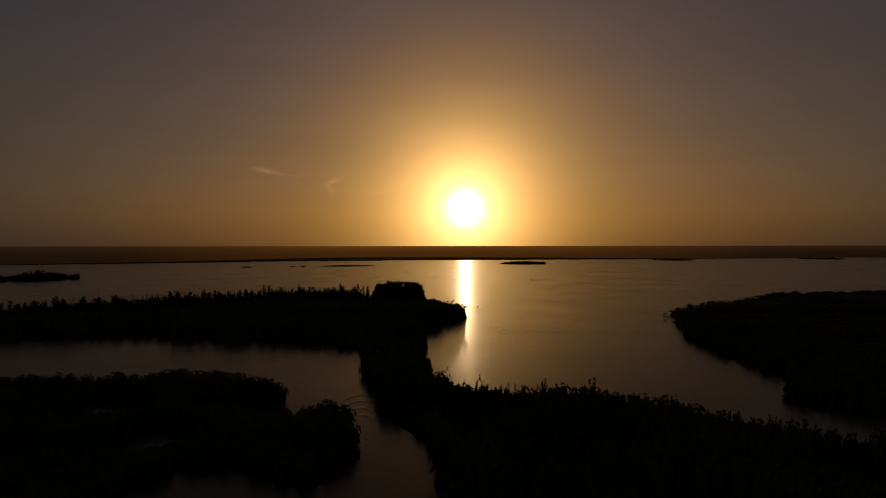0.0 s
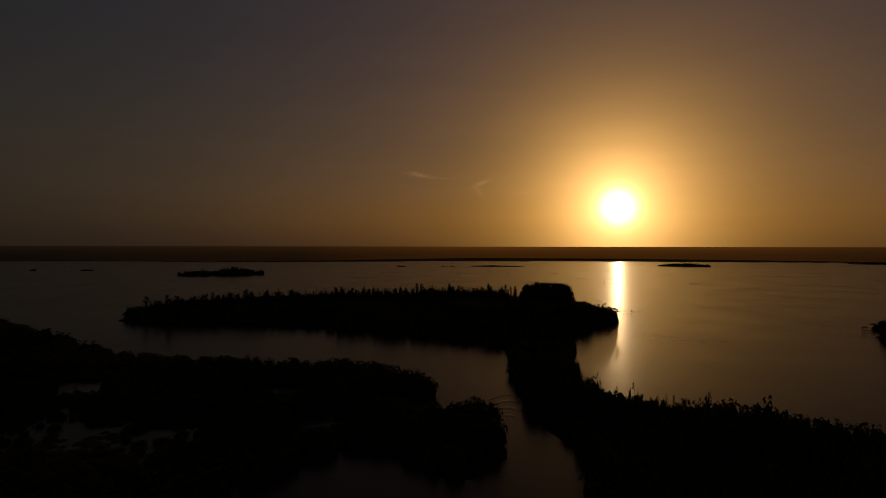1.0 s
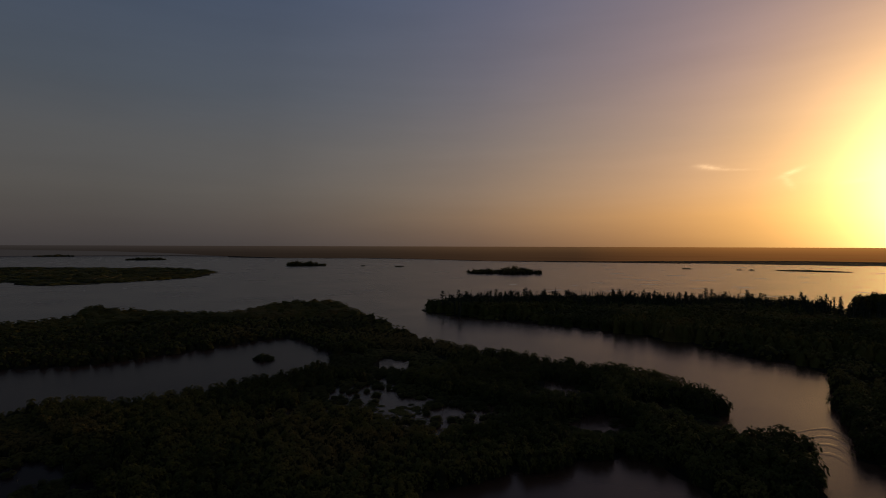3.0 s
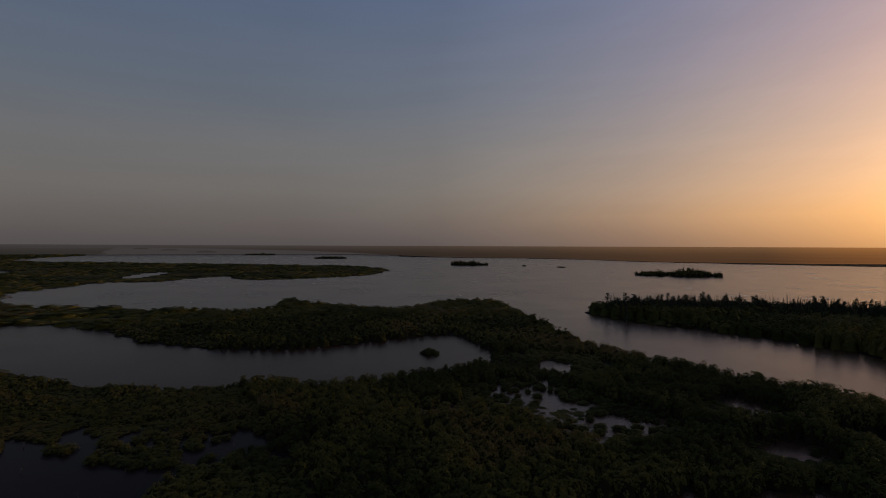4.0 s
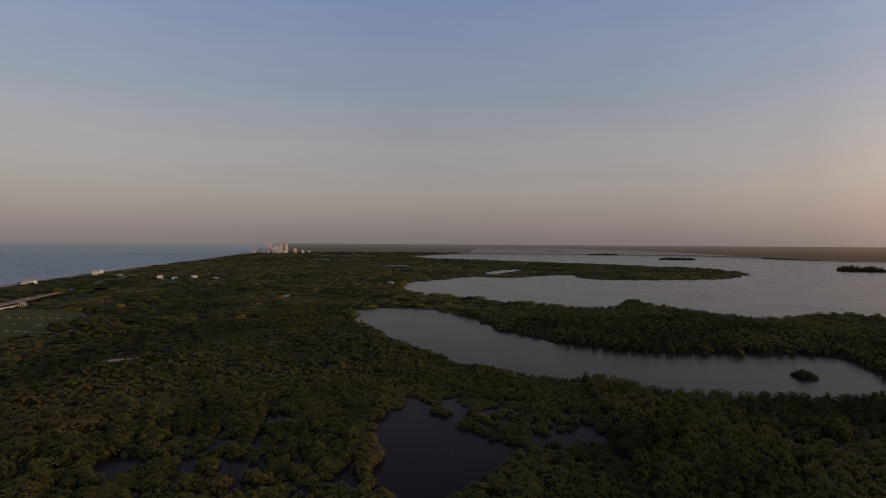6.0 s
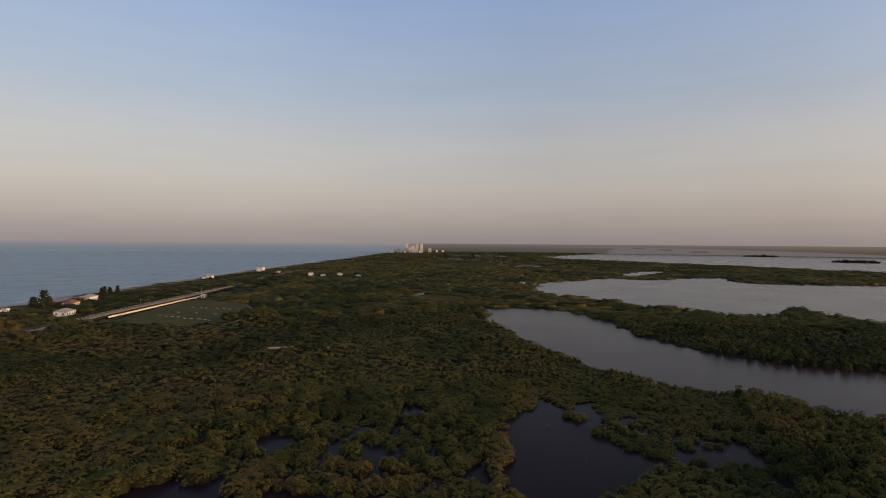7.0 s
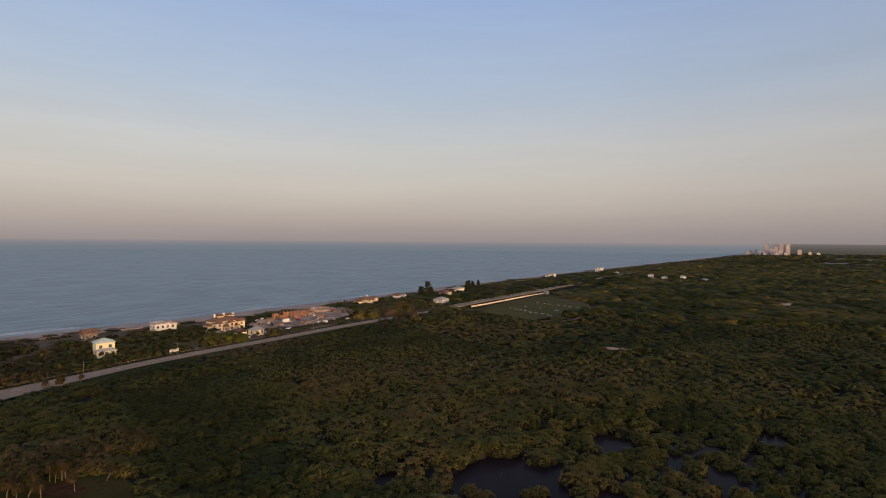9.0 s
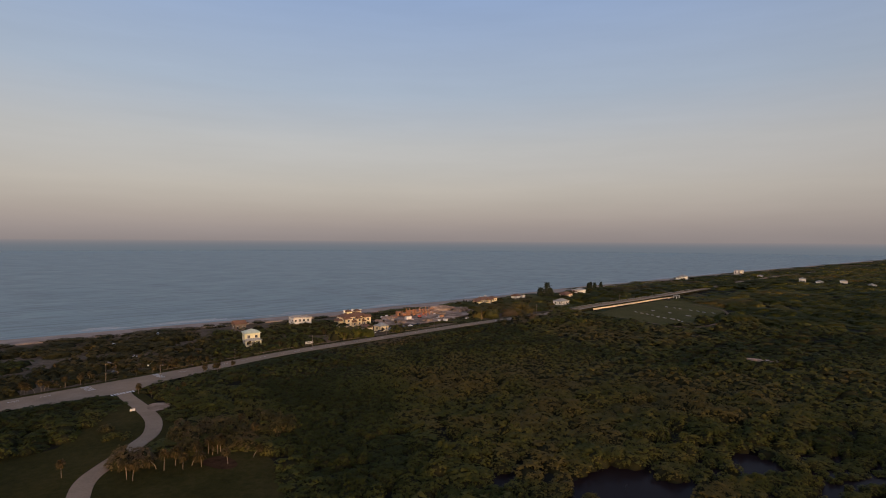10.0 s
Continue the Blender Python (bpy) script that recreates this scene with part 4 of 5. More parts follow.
def house(label, x, y, turn, blocks, z=1.0, name="house", windows=True, chimneys=()):
    """blocks: dx, dy, width, depth, height, roof ('hip', 'gable' or 'flat'), roof height, wall and roof material. The front is local -y."""
    top = thing(name, label, "house", pose(x, y, z, 0, 0, turn), "houses along the beach")
    for dx, dy, w, d, h, kind, rh, wall, roof in blocks:
        bm = box(bmesh.new(), -w / 2, w / 2, -d / 2, d / 2, -1.0, h)
        body = part("wall", bm, wall, top)
        body.location = (dx, dy, 0)
        bm = bmesh.new()
        if kind == "flat":
            box(bm, -w / 2 - .25, w / 2 + .25, -d / 2 - .25, d / 2 + .25, h, h + .35)
            for s in (-1, 1):
                box(bm, -w / 2 - .25, w / 2 + .25, s * d / 2 - .15, s * d / 2 + .15, h + .352, h + .8)
        else:
            hip_roof(bm, w, d, h, rh, .7, kind == "gable")
        r = part("roof", bm, roof, top)
        r.location = (dx, dy, 0.003)
        if not windows:
            continue
        floors = max(1, int(h / 3.0))
        for k in range(floors):
            zc = 1.75 + k * (h / floors)
            n = max(1, int(w / 3.6))
            for i in range(n):
                wx = (i + .5) / n * w - w / 2
                win = hang("window", WINDOW, body, at=pose(wx, -d / 2 - .02, zc))
                hang("pane", PANE, win)
            n = max(1, int(d / 5))
            for i in range(n):
                wy = (i + .5) / n * d - d / 2
                for s in (-1, 1):
                    win = hang("window", WINDOW, body, at=pose(s * (w / 2 + .02), wy, zc, 0, 0, s * 90))
                    hang("pane", PANE, win)
    for cx, cy, cz in chimneys:
        bm = box(bmesh.new(), cx - .7, cx + .7, cy - .7, cy + .7, cz - 3, cz)
        box(bm, cx - .9, cx + .9, cy - .9, cy + .9, cz + .002, cz + .35)
        part("chimney", bm, M_WHITE, top, "white chimney")
    return top


house("pale yellow two-storey beach house with green hip roof", -9, -407, 190, [
    (0, 0, 10.4, 9.5, 8.0, "hip", 2.4, M_PALE, M_GREENROOF), (0, -6.4, 10.8, 3.2, 3.2, "hip", 1.4, M_PALE, M_SHINGLE)])
house("white flat-roofed block house among scrub", -51, -477, 196, [
    (-3.0, 0, 11, 11, 7.8, "flat", 0, M_WHITE, M_CONCRETE), (5.6, 1.5, 6, 9, 7.0, "flat", 0, M_WHITE, M_CONCRETE)])
house("large cream villa with clay tile roofs", -95, -470, 200, [
    (0, 1, 24, 12, 7.6, "hip", 3.0, M_CREAM, M_TILE), (-9, -6.2, 6, 4, 6.4, "hip", 1.8, M_CREAM, M_TILE), (2, -6.2, 5, 4, 6.2, "hip", 1.8, M_CREAM, M_TILE),
    (10.5, -6.4, 6, 4.4, 6.6, "gable", 2.2, M_CREAM, M_TILE), (-3.6, -7.4, 3.4, 3, 3.6, "gable", 1.4, M_CREAM, M_TILE), (6.6, -7.2, 2.8, 3, 3.4, "gable", 1.2, M_CREAM, M_TILE), (-13.6, 1, 4, 8, 4.6, "hip", 1.6, M_CREAM, M_TILE), (-3.5, 2, 5, 5, 11.5, "hip", 1.6, M_CREAM, M_TILE), (6, 3, 5, 5, 11.2, "hip", 1.6, M_CREAM, M_TILE)],
    chimneys=((-7, 3, 12.6), (9, 2, 12.4), (2.2, 4.5, 12.8)))
house("small gatehouse with brown tile roof by the road", -97, -428, 205, [(0, 0, 9, 8, 4.2, "hip", 2.4, M_CREAM, M_TILE)], name="gatehouse")
house("low garage with grey hip roof", -112, -435, 205, [(0, 0, 9, 8, 3.4, "hip", 2.4, M_CREAM, M_SHINGLE)], name="garage")
house("long villa with orange tile roofs and white chimneys", -271, -571, 208, [
    (-2, 0, 22, 12, 6.2, "hip", 3.0, M_CREAM, M_TILE), (12.5, -2, 9, 9, 6.8, "hip", 2.4, M_CREAM, M_TILE), (-14.5, -1, 6, 9, 5.0, "hip", 1.8, M_CREAM, M_TILE),
    (2, -7, 7, 4, 6.0, "gable", 2.0, M_CREAM, M_TILE)], chimneys=((-6, 2, 9.8), (5.5, 2, 10.2)))
house("small white cottage with brown roof", -332, -605, 208, [(0, 0, 8.5, 8, 4.8, "gable", 2.6, M_WHITE, M_TILE)], name="cottage")
house("small white cottage with flat roof", -346, -614, 208, [(0, 0, 6, 6, 4.2, "flat", 0, M_WHITE, M_CONCRETE)], name="cottage")
house("low house with pale grey hip roof", -361, -546, 206, [(0, 0, 16, 12, 3.8, "hip", 2.8, M_WHITE, M_SHINGLE)])
house("brown-roofed villa behind the round tree", -412, -612, 208, [(0, 0, 17, 10, 4.6, "hip", 2.8, M_CREAM, M_TILE), (-9, -3, 7, 7, 4.0, "hip", 2.0, M_CREAM, M_TILE)])
house("broad white house under a low hip roof", -460, -651, 208, [(0, 0, 20, 12, 5.2, "hip", 2.6, M_WHITE, M_SHINGLE), (-13, 2, 8, 9, 3.6, "hip", 1.6, M_WHITE, M_TILE)])
house("weathered brown-roofed cottage near the dunes", -1, -477, 200, [(0, 0, 9, 8, 4.4, "gable", 2.8, M_WOOD, M_TILE)], name="cottage")
house("wide pale beach house with several roofs", -836, -833, 208, [(0, 0, 22, 14, 6.0, "hip", 4.0, M_WHITE, M_SHINGLE), (-17, 2, 10, 9, 4.6, "hip", 2.2, M_WHITE, M_SHINGLE)], windows=False)
house("white three-storey beach apartment block", -1102, -927, 208, [(0, 0, 32, 14, 10, "flat", 0, M_WHITE, M_CONCRETE), (20, 1, 9, 10, 6.5, "flat", 0, M_WHITE, M_CONCRETE)], name="apartment_block")
for hx, hy, w, h, lab in ((-1059, -838, 15, 3.0, "low pale house beside the coast road"), (-1018, -716, 14, 5.6, "tall white house on the marsh edge"),
                          (-1007, -676, 16, 3.2, "low white house with grey roof"), (-1068, -672, 17, 3.4, "white house with broad grey roof"), (-1023, -597, 18, 2.8, "long low white outbuilding")):
    house(lab, hx, hy, 215, [(0, 0, w, 11, h, "hip", 2.6, M_WHITE, M_SHINGLE)], windows=h > 5)
house("pale boathouse at the end of the cove", -966, -220, 250, [(0, 0, 7, 6, 3.2, "gable", 1.8, M_CONCRETE, M_SHINGLE)], name="boathouse")


def tower(x, y, w, d, h, mat, label):
    """A far apartment tower: a shaft, its balconies and windows floor by floor, and a roof house."""
    h *= 1.22
    top = thing("apartment_tower", label, "building", pose(x, y, 0.4, 0, 0, 205), "towers on the far beach")
    part("wall", box(bmesh.new(), -w / 2, w / 2, -d / 2, d / 2, -1, h), mat, top)
    bm = bmesh.new()
    box(bm, -w * .2, w * .2, -d * .25, d * .25, h + .6, h + 5)
    box(bm, -w / 2 - .5, w / 2 + .5, -d / 2 - .5, d / 2 + .5, h + .003, h + .6)
    part("roof", bm, M_CONCRETE, top)
    step = 6.5
    for k in range(int(h / step)):
        z = (k + .6) * step
        bm = box(bmesh.new(), -w * .42, w * .42, -d / 2 - 1.6, -d / 2 - .004, z, z + 1.1)
        part("balcony", bm, M_BRIGHT_TOWER, top)
        bm = box(bmesh.new(), -w * .40, w * .40, -d / 2 - .25, -d / 2 - .004, z + 1.3, z + step - 1.0)
        part("window", bm, M_GLASS, top)


for tx, ty, w, d, h, mat, lab in (
        (-3990, -2010, 55, 24, 24, M_BRIGHT_TOWER, "low white seaside hotel wing"), (-4040, -1975, 40, 24, 26, M_BRIGHT_TOWER, "white mid-rise block by the beach"),
        (-4080, -1930, 46, 26, 40, M_TOWER, "pinkish mid-rise block among towers"), (-4000, -1885, 34, 26, 60, M_TOWER, "tall pink apartment tower"),
        (-4060, -1850, 42, 26, 46, M_TOWER, "broad pink apartment tower"), (-3960, -1830, 48, 24, 34, M_TOWER, "low orange-pink apartment block"),
        (-4010, -1795, 40, 24, 26, M_BRIGHT_TOWER, "low pale apartment block"), (-4080, -1780, 30, 24, 62, M_TOWER, "slim tall apartment tower"),
        (-4160, -1740, 44, 24, 28, M_TOWER, "mid-rise block at the edge of the towers"), (-4140, -1850, 30, 24, 58, M_TOWER, "slim pink apartment tower behind others")):
    tower(tx, ty, w, d, h, mat, lab)
for k, (tx, ty, w, h) in enumerate(((-3900, -1960, 40, 14), (-3940, -1900, 34, 18), (-3925, -1860, 30, 12), (-3950, -1790, 44, 20), (-4100, -2040, 50, 18), (-3980, -1750, 36, 14), (-4220, -1700, 60, 16), (-4330, -1690, 50, 12))):
    tower(tx, ty, w, 18, h, M_BRIGHT_TOWER, "low pale resort building near the towers")


# ---- beside the road ----
def along(line, x):
    """The point of a line at that x, and its heading in degrees."""
    p = line[np.argsort(line[:, 0])]
    y = float(np.interp(x, p[:, 0], p[:, 1]))
    y2 = float(np.interp(x + 2, p[:, 0], p[:, 1]))
    return y, math.degrees(math.atan2(y2 - y, 2))


def sea_wall():
    top = thing("retaining_wall", "long ochre retaining wall under the road", "wall", pose(0, 0, 0))
    for i in range(27):
        x0 = -362 - i * 7.0
        y0, a = along(ROAD, x0 - 3.5)
        ca = radians(a)
        px, py = x0 - 3.5 - math.sin(ca) * 10.6, y0 + math.cos(ca) * 10.6
        h = 1.75 if i < 20 else 1.75 - (i - 19) * .1
        bm = box(bmesh.new(), -3.82, 3.82, -.25, .25, 0.4, h)
        box(bm, -3.84, 3.84, -.4, .4, h + .002, h + .3)
        ob = part("panel", bm, M_SUNWALL, top)
        ob.matrix_basis = pose(px, py, 0, 0, 0, a)
    for i in range(60):
        x0 = -345 - i * 5.2
        y0, a = along(ROAD, x0)
        for s in (6.2, -6.2):
            bm = rod(bmesh.new(), (0, 0, 0), (0, 0, 1.2), .09, .09, 5)
            box(bm, -2.7, 2.7, -.05, .05, .62, .95)
            ob = part("rail", bm, M_METAL, top)
            zz = float(np.interp(x0, ROAD[::-1, 0], ROAD_Z[::-1]))
            ob.matrix_basis = pose(x0 - math.sin(radians(a)) * s, y0 + math.cos(radians(a)) * s, zz - .15, 0, 0, a)


sea_wall()


def guard_fence():
    """A low dark fence along the seaward side of the road."""
    top = thing("roadside_fence", "low dark timber fence beside the coast road", "fence", pose(0, 0, 0))
    for i in range(44):
        x0 = 30 - i * 5.0
        y0, a = along(ROAD, x0)
        m = pose(x0 + math.sin(radians(a)) * 9.0, y0 - math.cos(radians(a)) * 9.0, 1.15, 0, 0, a)
        part("post", box(bmesh.new(), -.09, .09, -.09, .09, -.4, 1.25), M_BARK, top).matrix_basis = m
        part("rail", box(bmesh.new(), .1, 5.1, -.04, .04, .85, 1.1), M_BARK, top).matrix_basis = m


guard_fence()


def street_pole(x, y, z, h, arm, turn, label):
    top = thing("utility_pole", label, "pole", pose(x, y, z, 0, 0, turn), "poles along the road")
    part("post", rod(bmesh.new(), (0, 0, -.5), (0, 0, h), .17, .11), M_WOOD, top)
    if arm:
        part("arm", rod(bmesh.new(), (0, 0, h - .3), (arm, 0, h + .2), .08, .06, 6), M_METAL, top)
        part("lamp", box(bmesh.new(), arm - .2, arm + .7, -.2, .2, h + .1, h + .3, .05), M_METAL, top)
    else:
        part("crossarm", box(bmesh.new(), -1.2, 1.2, -.07, .07, h - .9, h - .72), M_WOOD, top)


for px, s, h, arm in ((60, 7.4, 11, 6), (42, -7.6, 8, 3), (-2, 7.4, 7, 0), (-52, 7.4, 8, 0), (-112, 7.4, 9, 0), (-160, 7.4, 9, 0), (-215, 7.4, 10, 0), (-290, 7.4, 10, 0),
                      (-330, 7.4, 10, 0), (-420, -7.4, 12, 0), (-500, -7.4, 10, 0), (-600, 7.4, 10, 0), (110, 7.4, 8, 0)):
    yy, a = along(ROAD, px)
    street_pole(px + math.sin(radians(a)) * s, yy - math.cos(radians(a)) * s, 1.0, h, arm, a + 90, "slim roadside pole with lamp arm" if arm else "weathered timber pole beside the road")


def road_marks():
    top = tagged(new("crosswalk"), "white painted crosswalk bars at the junction", "road marking", kind="structure")
    def bar(x, off, length, width):
        y, a = along(ROAD, x)
        bm = box(bmesh.new(), -length / 2, length / 2, -width / 2, width / 2, 0, .012)
        ob = part("stripe", bm, M_PAINT, top)
        ob.matrix_basis = pose(x - math.sin(radians(a)) * off, y + math.cos(radians(a)) * off, 1.354, 0, 0, a)
    for k in range(6):
        bar(69, -4.6 + k * 1.75, 4.0, .42)
        bar(40, -4.6 + k * 1.75, 3.0, .6)
    for k in range(8):       # across the mouth of the drive
        ob = part("stripe", box(bmesh.new(), -.36, .36, -1.25, 1.25, 0, .012), M_PAINT, top)
        ob.matrix_basis = pose(55.6 - k * 1.17, -291.4 - k * .66, 1.338, 0, 0, 209)
    lines = tagged(new("centre_line"), "worn yellow centre line on the road", "road marking", kind="structure")
    for k in range(46):
        x = 150 - k * 11
        if 36 < x < 76:
            continue
        y, a = along(ROAD, x)
        zz = float(np.interp(x, ROAD[::-1, 0], ROAD_Z[::-1]))
        ob = part("dash", box(bmesh.new(), -2.2, 2.2, -.11, .11, 0, .012), M_PAINT, lines)
        ob.matrix_basis = pose(x, y, zz + .008, 0, 0, a)


road_marks()


def sign_board():
    top = thing("sign_board", "white roadside sign board on two posts", "sign", pose(-47, -384, 1.1, 0, 0, 205))
    part("board", box(bmesh.new(), -3.0, 3.0, -.1, .1, 1.5, 3.2, .03), M_WHITE, top)
    for s in (-2.6, 2.6):
        part("post", box(bmesh.new(), s - .12, s + .12, .102, .30, -.5, 3.4), M_WOOD, top)
    for k in range(3):
        part("bar", box(bmesh.new(), -2.4, 2.4 - k * .8, -.125, -.103, 2.75 - k * .5, 2.97 - k * .5), M_CARDARK, top)


sign_board()


def car(x, y, turn, paint, label, z=1.2):
    top = thing("car", label, "car", pose(x, y, z, 0, 0, turn), "parked cars")
    bm = box(bmesh.new(), -2.2, 2.2, -.88, .88, .35, .95, .12)
    part("body", bm, paint, top)
    bm = bmesh.new()
    lo = [bm.verts.new(p) for p in ((-1.5, -.8, .95), (1.1, -.8, .95), (1.1, .8, .95), (-1.5, .8, .95))]
    up = [bm.verts.new(p) for p in ((-1.1, -.65, 1.5), (.5, -.65, 1.5), (.5, .65, 1.5), (-1.1, .65, 1.5))]
    bm.faces.new(up)
    for i in range(4):
        bm.faces.new((lo[i], lo[(i + 1) % 4], up[(i + 1) % 4], up[i]))
    part("cabin", bm, M_GLASS, top)
    part("roof", box(bmesh.new(), -1.12, .52, -.66, .66, 1.503, 1.56), paint, top)
    for wx in (-1.35, 1.35):
        for wy in (-.82, .82):
            part("wheel", rod(bmesh.new(), (wx, wy - .12, .34), (wx, wy + .12, .34), .34, .34, 10), M_RUBBER, top)


for cx, cy, a, paint, lab in ((-90, -421, 30, M_CAR, "white car parked by the gatehouse"), (-101, -417, 205, M_CAR, "white car on the roadside gravel"), (-108, -424, 200, M_CARDARK, "dark car beside the gatehouse"),
                              (-205, -470, 40, M_CAR, "white car at the edge of the sandy lot"), (-143, -447, 200, M_CARDARK, "dark car on the sandy lot"), (-150, -450, 200, M_CARDARK, "dark car near the road"),
                              (-520, -540, 30, M_CARDARK, "dark car by the field"), (-528, -548, 30, M_CAR, "white car by the field"),
                              (-112, -428, 200, M_CAR, "white car in the row beside the road"), (-119, -432, 205, M_CAR, "white van-like car in the row beside the road"), (-126, -436, 200, M_CAR, "white car at the row's end"),
                              (-133, -440, 205, M_CARDARK, "dark car in the row beside the road"), (-140, -443, 203, M_CAR, "white car near the building lot"),
                              (81, -428, 60, M_CAR, "white car standing among beach scrub"), (61, -381, 10, M_CAR, "white car in a gap of the scrub"), (58, -467, 100, M_CAR, "white car parked near the beach"), (64, -339, 25, M_CARDARK, "dark car at the roadside by the junction"),
                              (47, -352, 20, M_CAR, "white car among scrub near the junction"), (27, -372, 200, M_RED, "red car parked among scrub")):
    car(cx, cy, a, paint, lab)


# ---- building lot ----
def building_site():
    top = thing("scaffold_frame", "orange formwork frame of an unfinished building", "building site", pose(-168, -500, 1.4, 0, 0, 198))
    for i in range(9):
        for j in range(2):
            h = 7.5 if i % 3 else 6.0
            part("post", box(bmesh.new(), -16 + i * 4 - .25, -16 + i * 4 + .25, j * 7 - .25, j * 7 + .25, -.5, h), M_ORANGE, top)
    for i in range(8):
        for z in (3.2, 6.0):
            if (i * 7 + int(z)) % 4:
                part("beam", box(bmesh.new(), -15.7 + i * 4, -12.3 + i * 4, -.2, .2, z, z + .5), M_ORANGE, top)
    for i in (0, 1, 3, 4, 6):
        part("panel", box(bmesh.new(), -15.7 + i * 4, -12.3 + i * 4, 6.6, 6.72, .2, 3.0 + 2.8 * (i % 2)), M_ORANGE, top)
    top = thing("concrete_shell", "orange-stained concrete block shell", "building site", pose(-148, -507, 1.4, 0, 0, 198))
    part("wall", box(bmesh.new(), -2.4, 2.4, -2, 2, -.5, 4.6, .15), M_ORANGE, top)
    part("opening", box(bmesh.new(), -.9, .9, -2.06, -2.003, .6, 3.0), M_GLASS, top)
    rr = random.Random(21)
    for k in range(22):
        sx, sy = rr.uniform(-195, -125), rr.uniform(-512, -462)
        w, d, h = rr.uniform(.8, 2.4), rr.uniform(.6, 1.4), rr.uniform(.5, 1.8)
        stack = thing("material_stack", "stack of building material on the sandy lot", "building material", pose(sx, sy, 1.4, 0, 0, rr.uniform(0, 180)), "building material stacks")
        part("stack", box(bmesh.new(), -w, w, -d, d, -.1, h, .08), rr.choice([M_WHITE, M_CONCRETE, M_CONCRETE, M_ORANGE, M_WOOD]), stack)
        part("pallet", box(bmesh.new(), -w - .2, w + .2, -d - .2, d + .2, -.3, -.103), M_WOOD, stack)
    top = thing("site_container", "white steel storage container", "container", pose(-150, -482, 1.5, 0, 0, 198))
    part("body", box(bmesh.new(), -3.2, 3.2, -1.3, 1.3, 0, 2.7, .06), M_WHITE, top)
    for k in range(7):
        part("rib", box(bmesh.new(), -2.9 + k * .95, -2.7 + k * .95, -1.36, -1.303, .1, 2.6), M_WHITE, top)
    top = thing("excavator", "red excavator on the sandy lot", "machine", pose(-163, -487, 1.5, 0, 0, 160))
    for s in (-1, 1):
        part("track", box(bmesh.new(), -1.9, 1.9, s * 1.2 - .3, s * 1.2 + .3, 0, .8, .15), M_RUBBER, top)
    part("cab", box(bmesh.new(), -1.5, 1.5, -1.2, 1.2, .85, 2.9, .2), M_RED, top)
    part("boom", rod(bmesh.new(), (1.2, 0, 2), (4.2, 0, 4.6), .28, .2), M_RED, top)
    part("stick", rod(bmesh.new(), (4.2, 0, 4.6), (6.2, 0, 1.8), .2, .15), M_RED, top)
    part("bucket", box(bmesh.new(), 5.8, 6.8, -.6, .6, .7, 1.7, .15), M_METAL, top)
    for k, (mx, my, w, h) in enumerate(((-205, -540, 17, 4.4), (-222, -525, 13, 3.4), (-140, -470, 9, 2.2), (-190, -515, 11, 2.6), (-135, -495, 8, 1.8), (-178, -532, 13, 3.2), (-165, -470, 9, 2.2), (-122, -478, 8, 2.0))):
        bm = bmesh.new()
        bmesh.ops.create_uvsphere(bm, u_segments=18, v_segments=10, radius=1)
        for v in bm.verts:
            q = 1 + .35 * noise.noise(v.co * 1.7 + Vector((k * 5, 0, 0)))
            v.co = Vector((v.co.x * w * q, v.co.y * w * .55 * q, max(-.4, v.co.z * h * q)))
        me = bpy.data.meshes.new("sand_mound")
        bm.to_mesh(me)
        bm.free()
        me.materials.append(M_LOT)
        ob = new("sand_mound", me)
        ob.matrix_basis = pose(mx, my, 1.3, 0, 0, k * 40)
        tagged(ob, "rounded mound of bare sand on the building lot", "mound", "sand mounds")


building_site()
srng = random.Random(4)
for x0, y0, x1, y1, count in ((-394, -461, -389, -372, 10), (-459, -487, -465, -415, 7), (-420, -470, -428, -405, 3)):
    for k in range(count):
        f = (k + .5) / count
        w = srng.uniform(1.3, 2.6)
        slab = thing("pale_slab", "pale concrete slab lying in the mown field", "slab", pose(x0 + (x1 - x0) * f + srng.uniform(-2, 2), y0 + (y1 - y0) * f + srng.uniform(-2, 2), 1.2, 0, 0, 88 + srng.uniform(-25, 25)), "slabs in the field")
        part("block", box(bmesh.new(), -w, w, -.7, .7, -.1, .4, .05), M_CONCRETE, slab)
shed = thing("park_shed", "small open shed at the end of the field", "shed", pose(-548, -556, 1.2, 0, 0, 205))
for sx in (-5, 0, 5):
    for sy in (-2, 2):
        part("post", box(bmesh.new(), sx - .2, sx + .2, sy - .2, sy + .2, -.3, 3), M_WHITE, shed)
part("roof", hip_roof(bmesh.new(), 10, 4, 3.003, 1.2, .6), M_SHINGLE, shed)
shed = thing("tank_pad", "flat pale concrete pad in the wood", "slab", pose(-714, -313, .6, 0, 0, 20))
part("pad", box(bmesh.new(), -9, 9, -5, 5, 0, 1.6, .1), M_CONCRETE, shed)


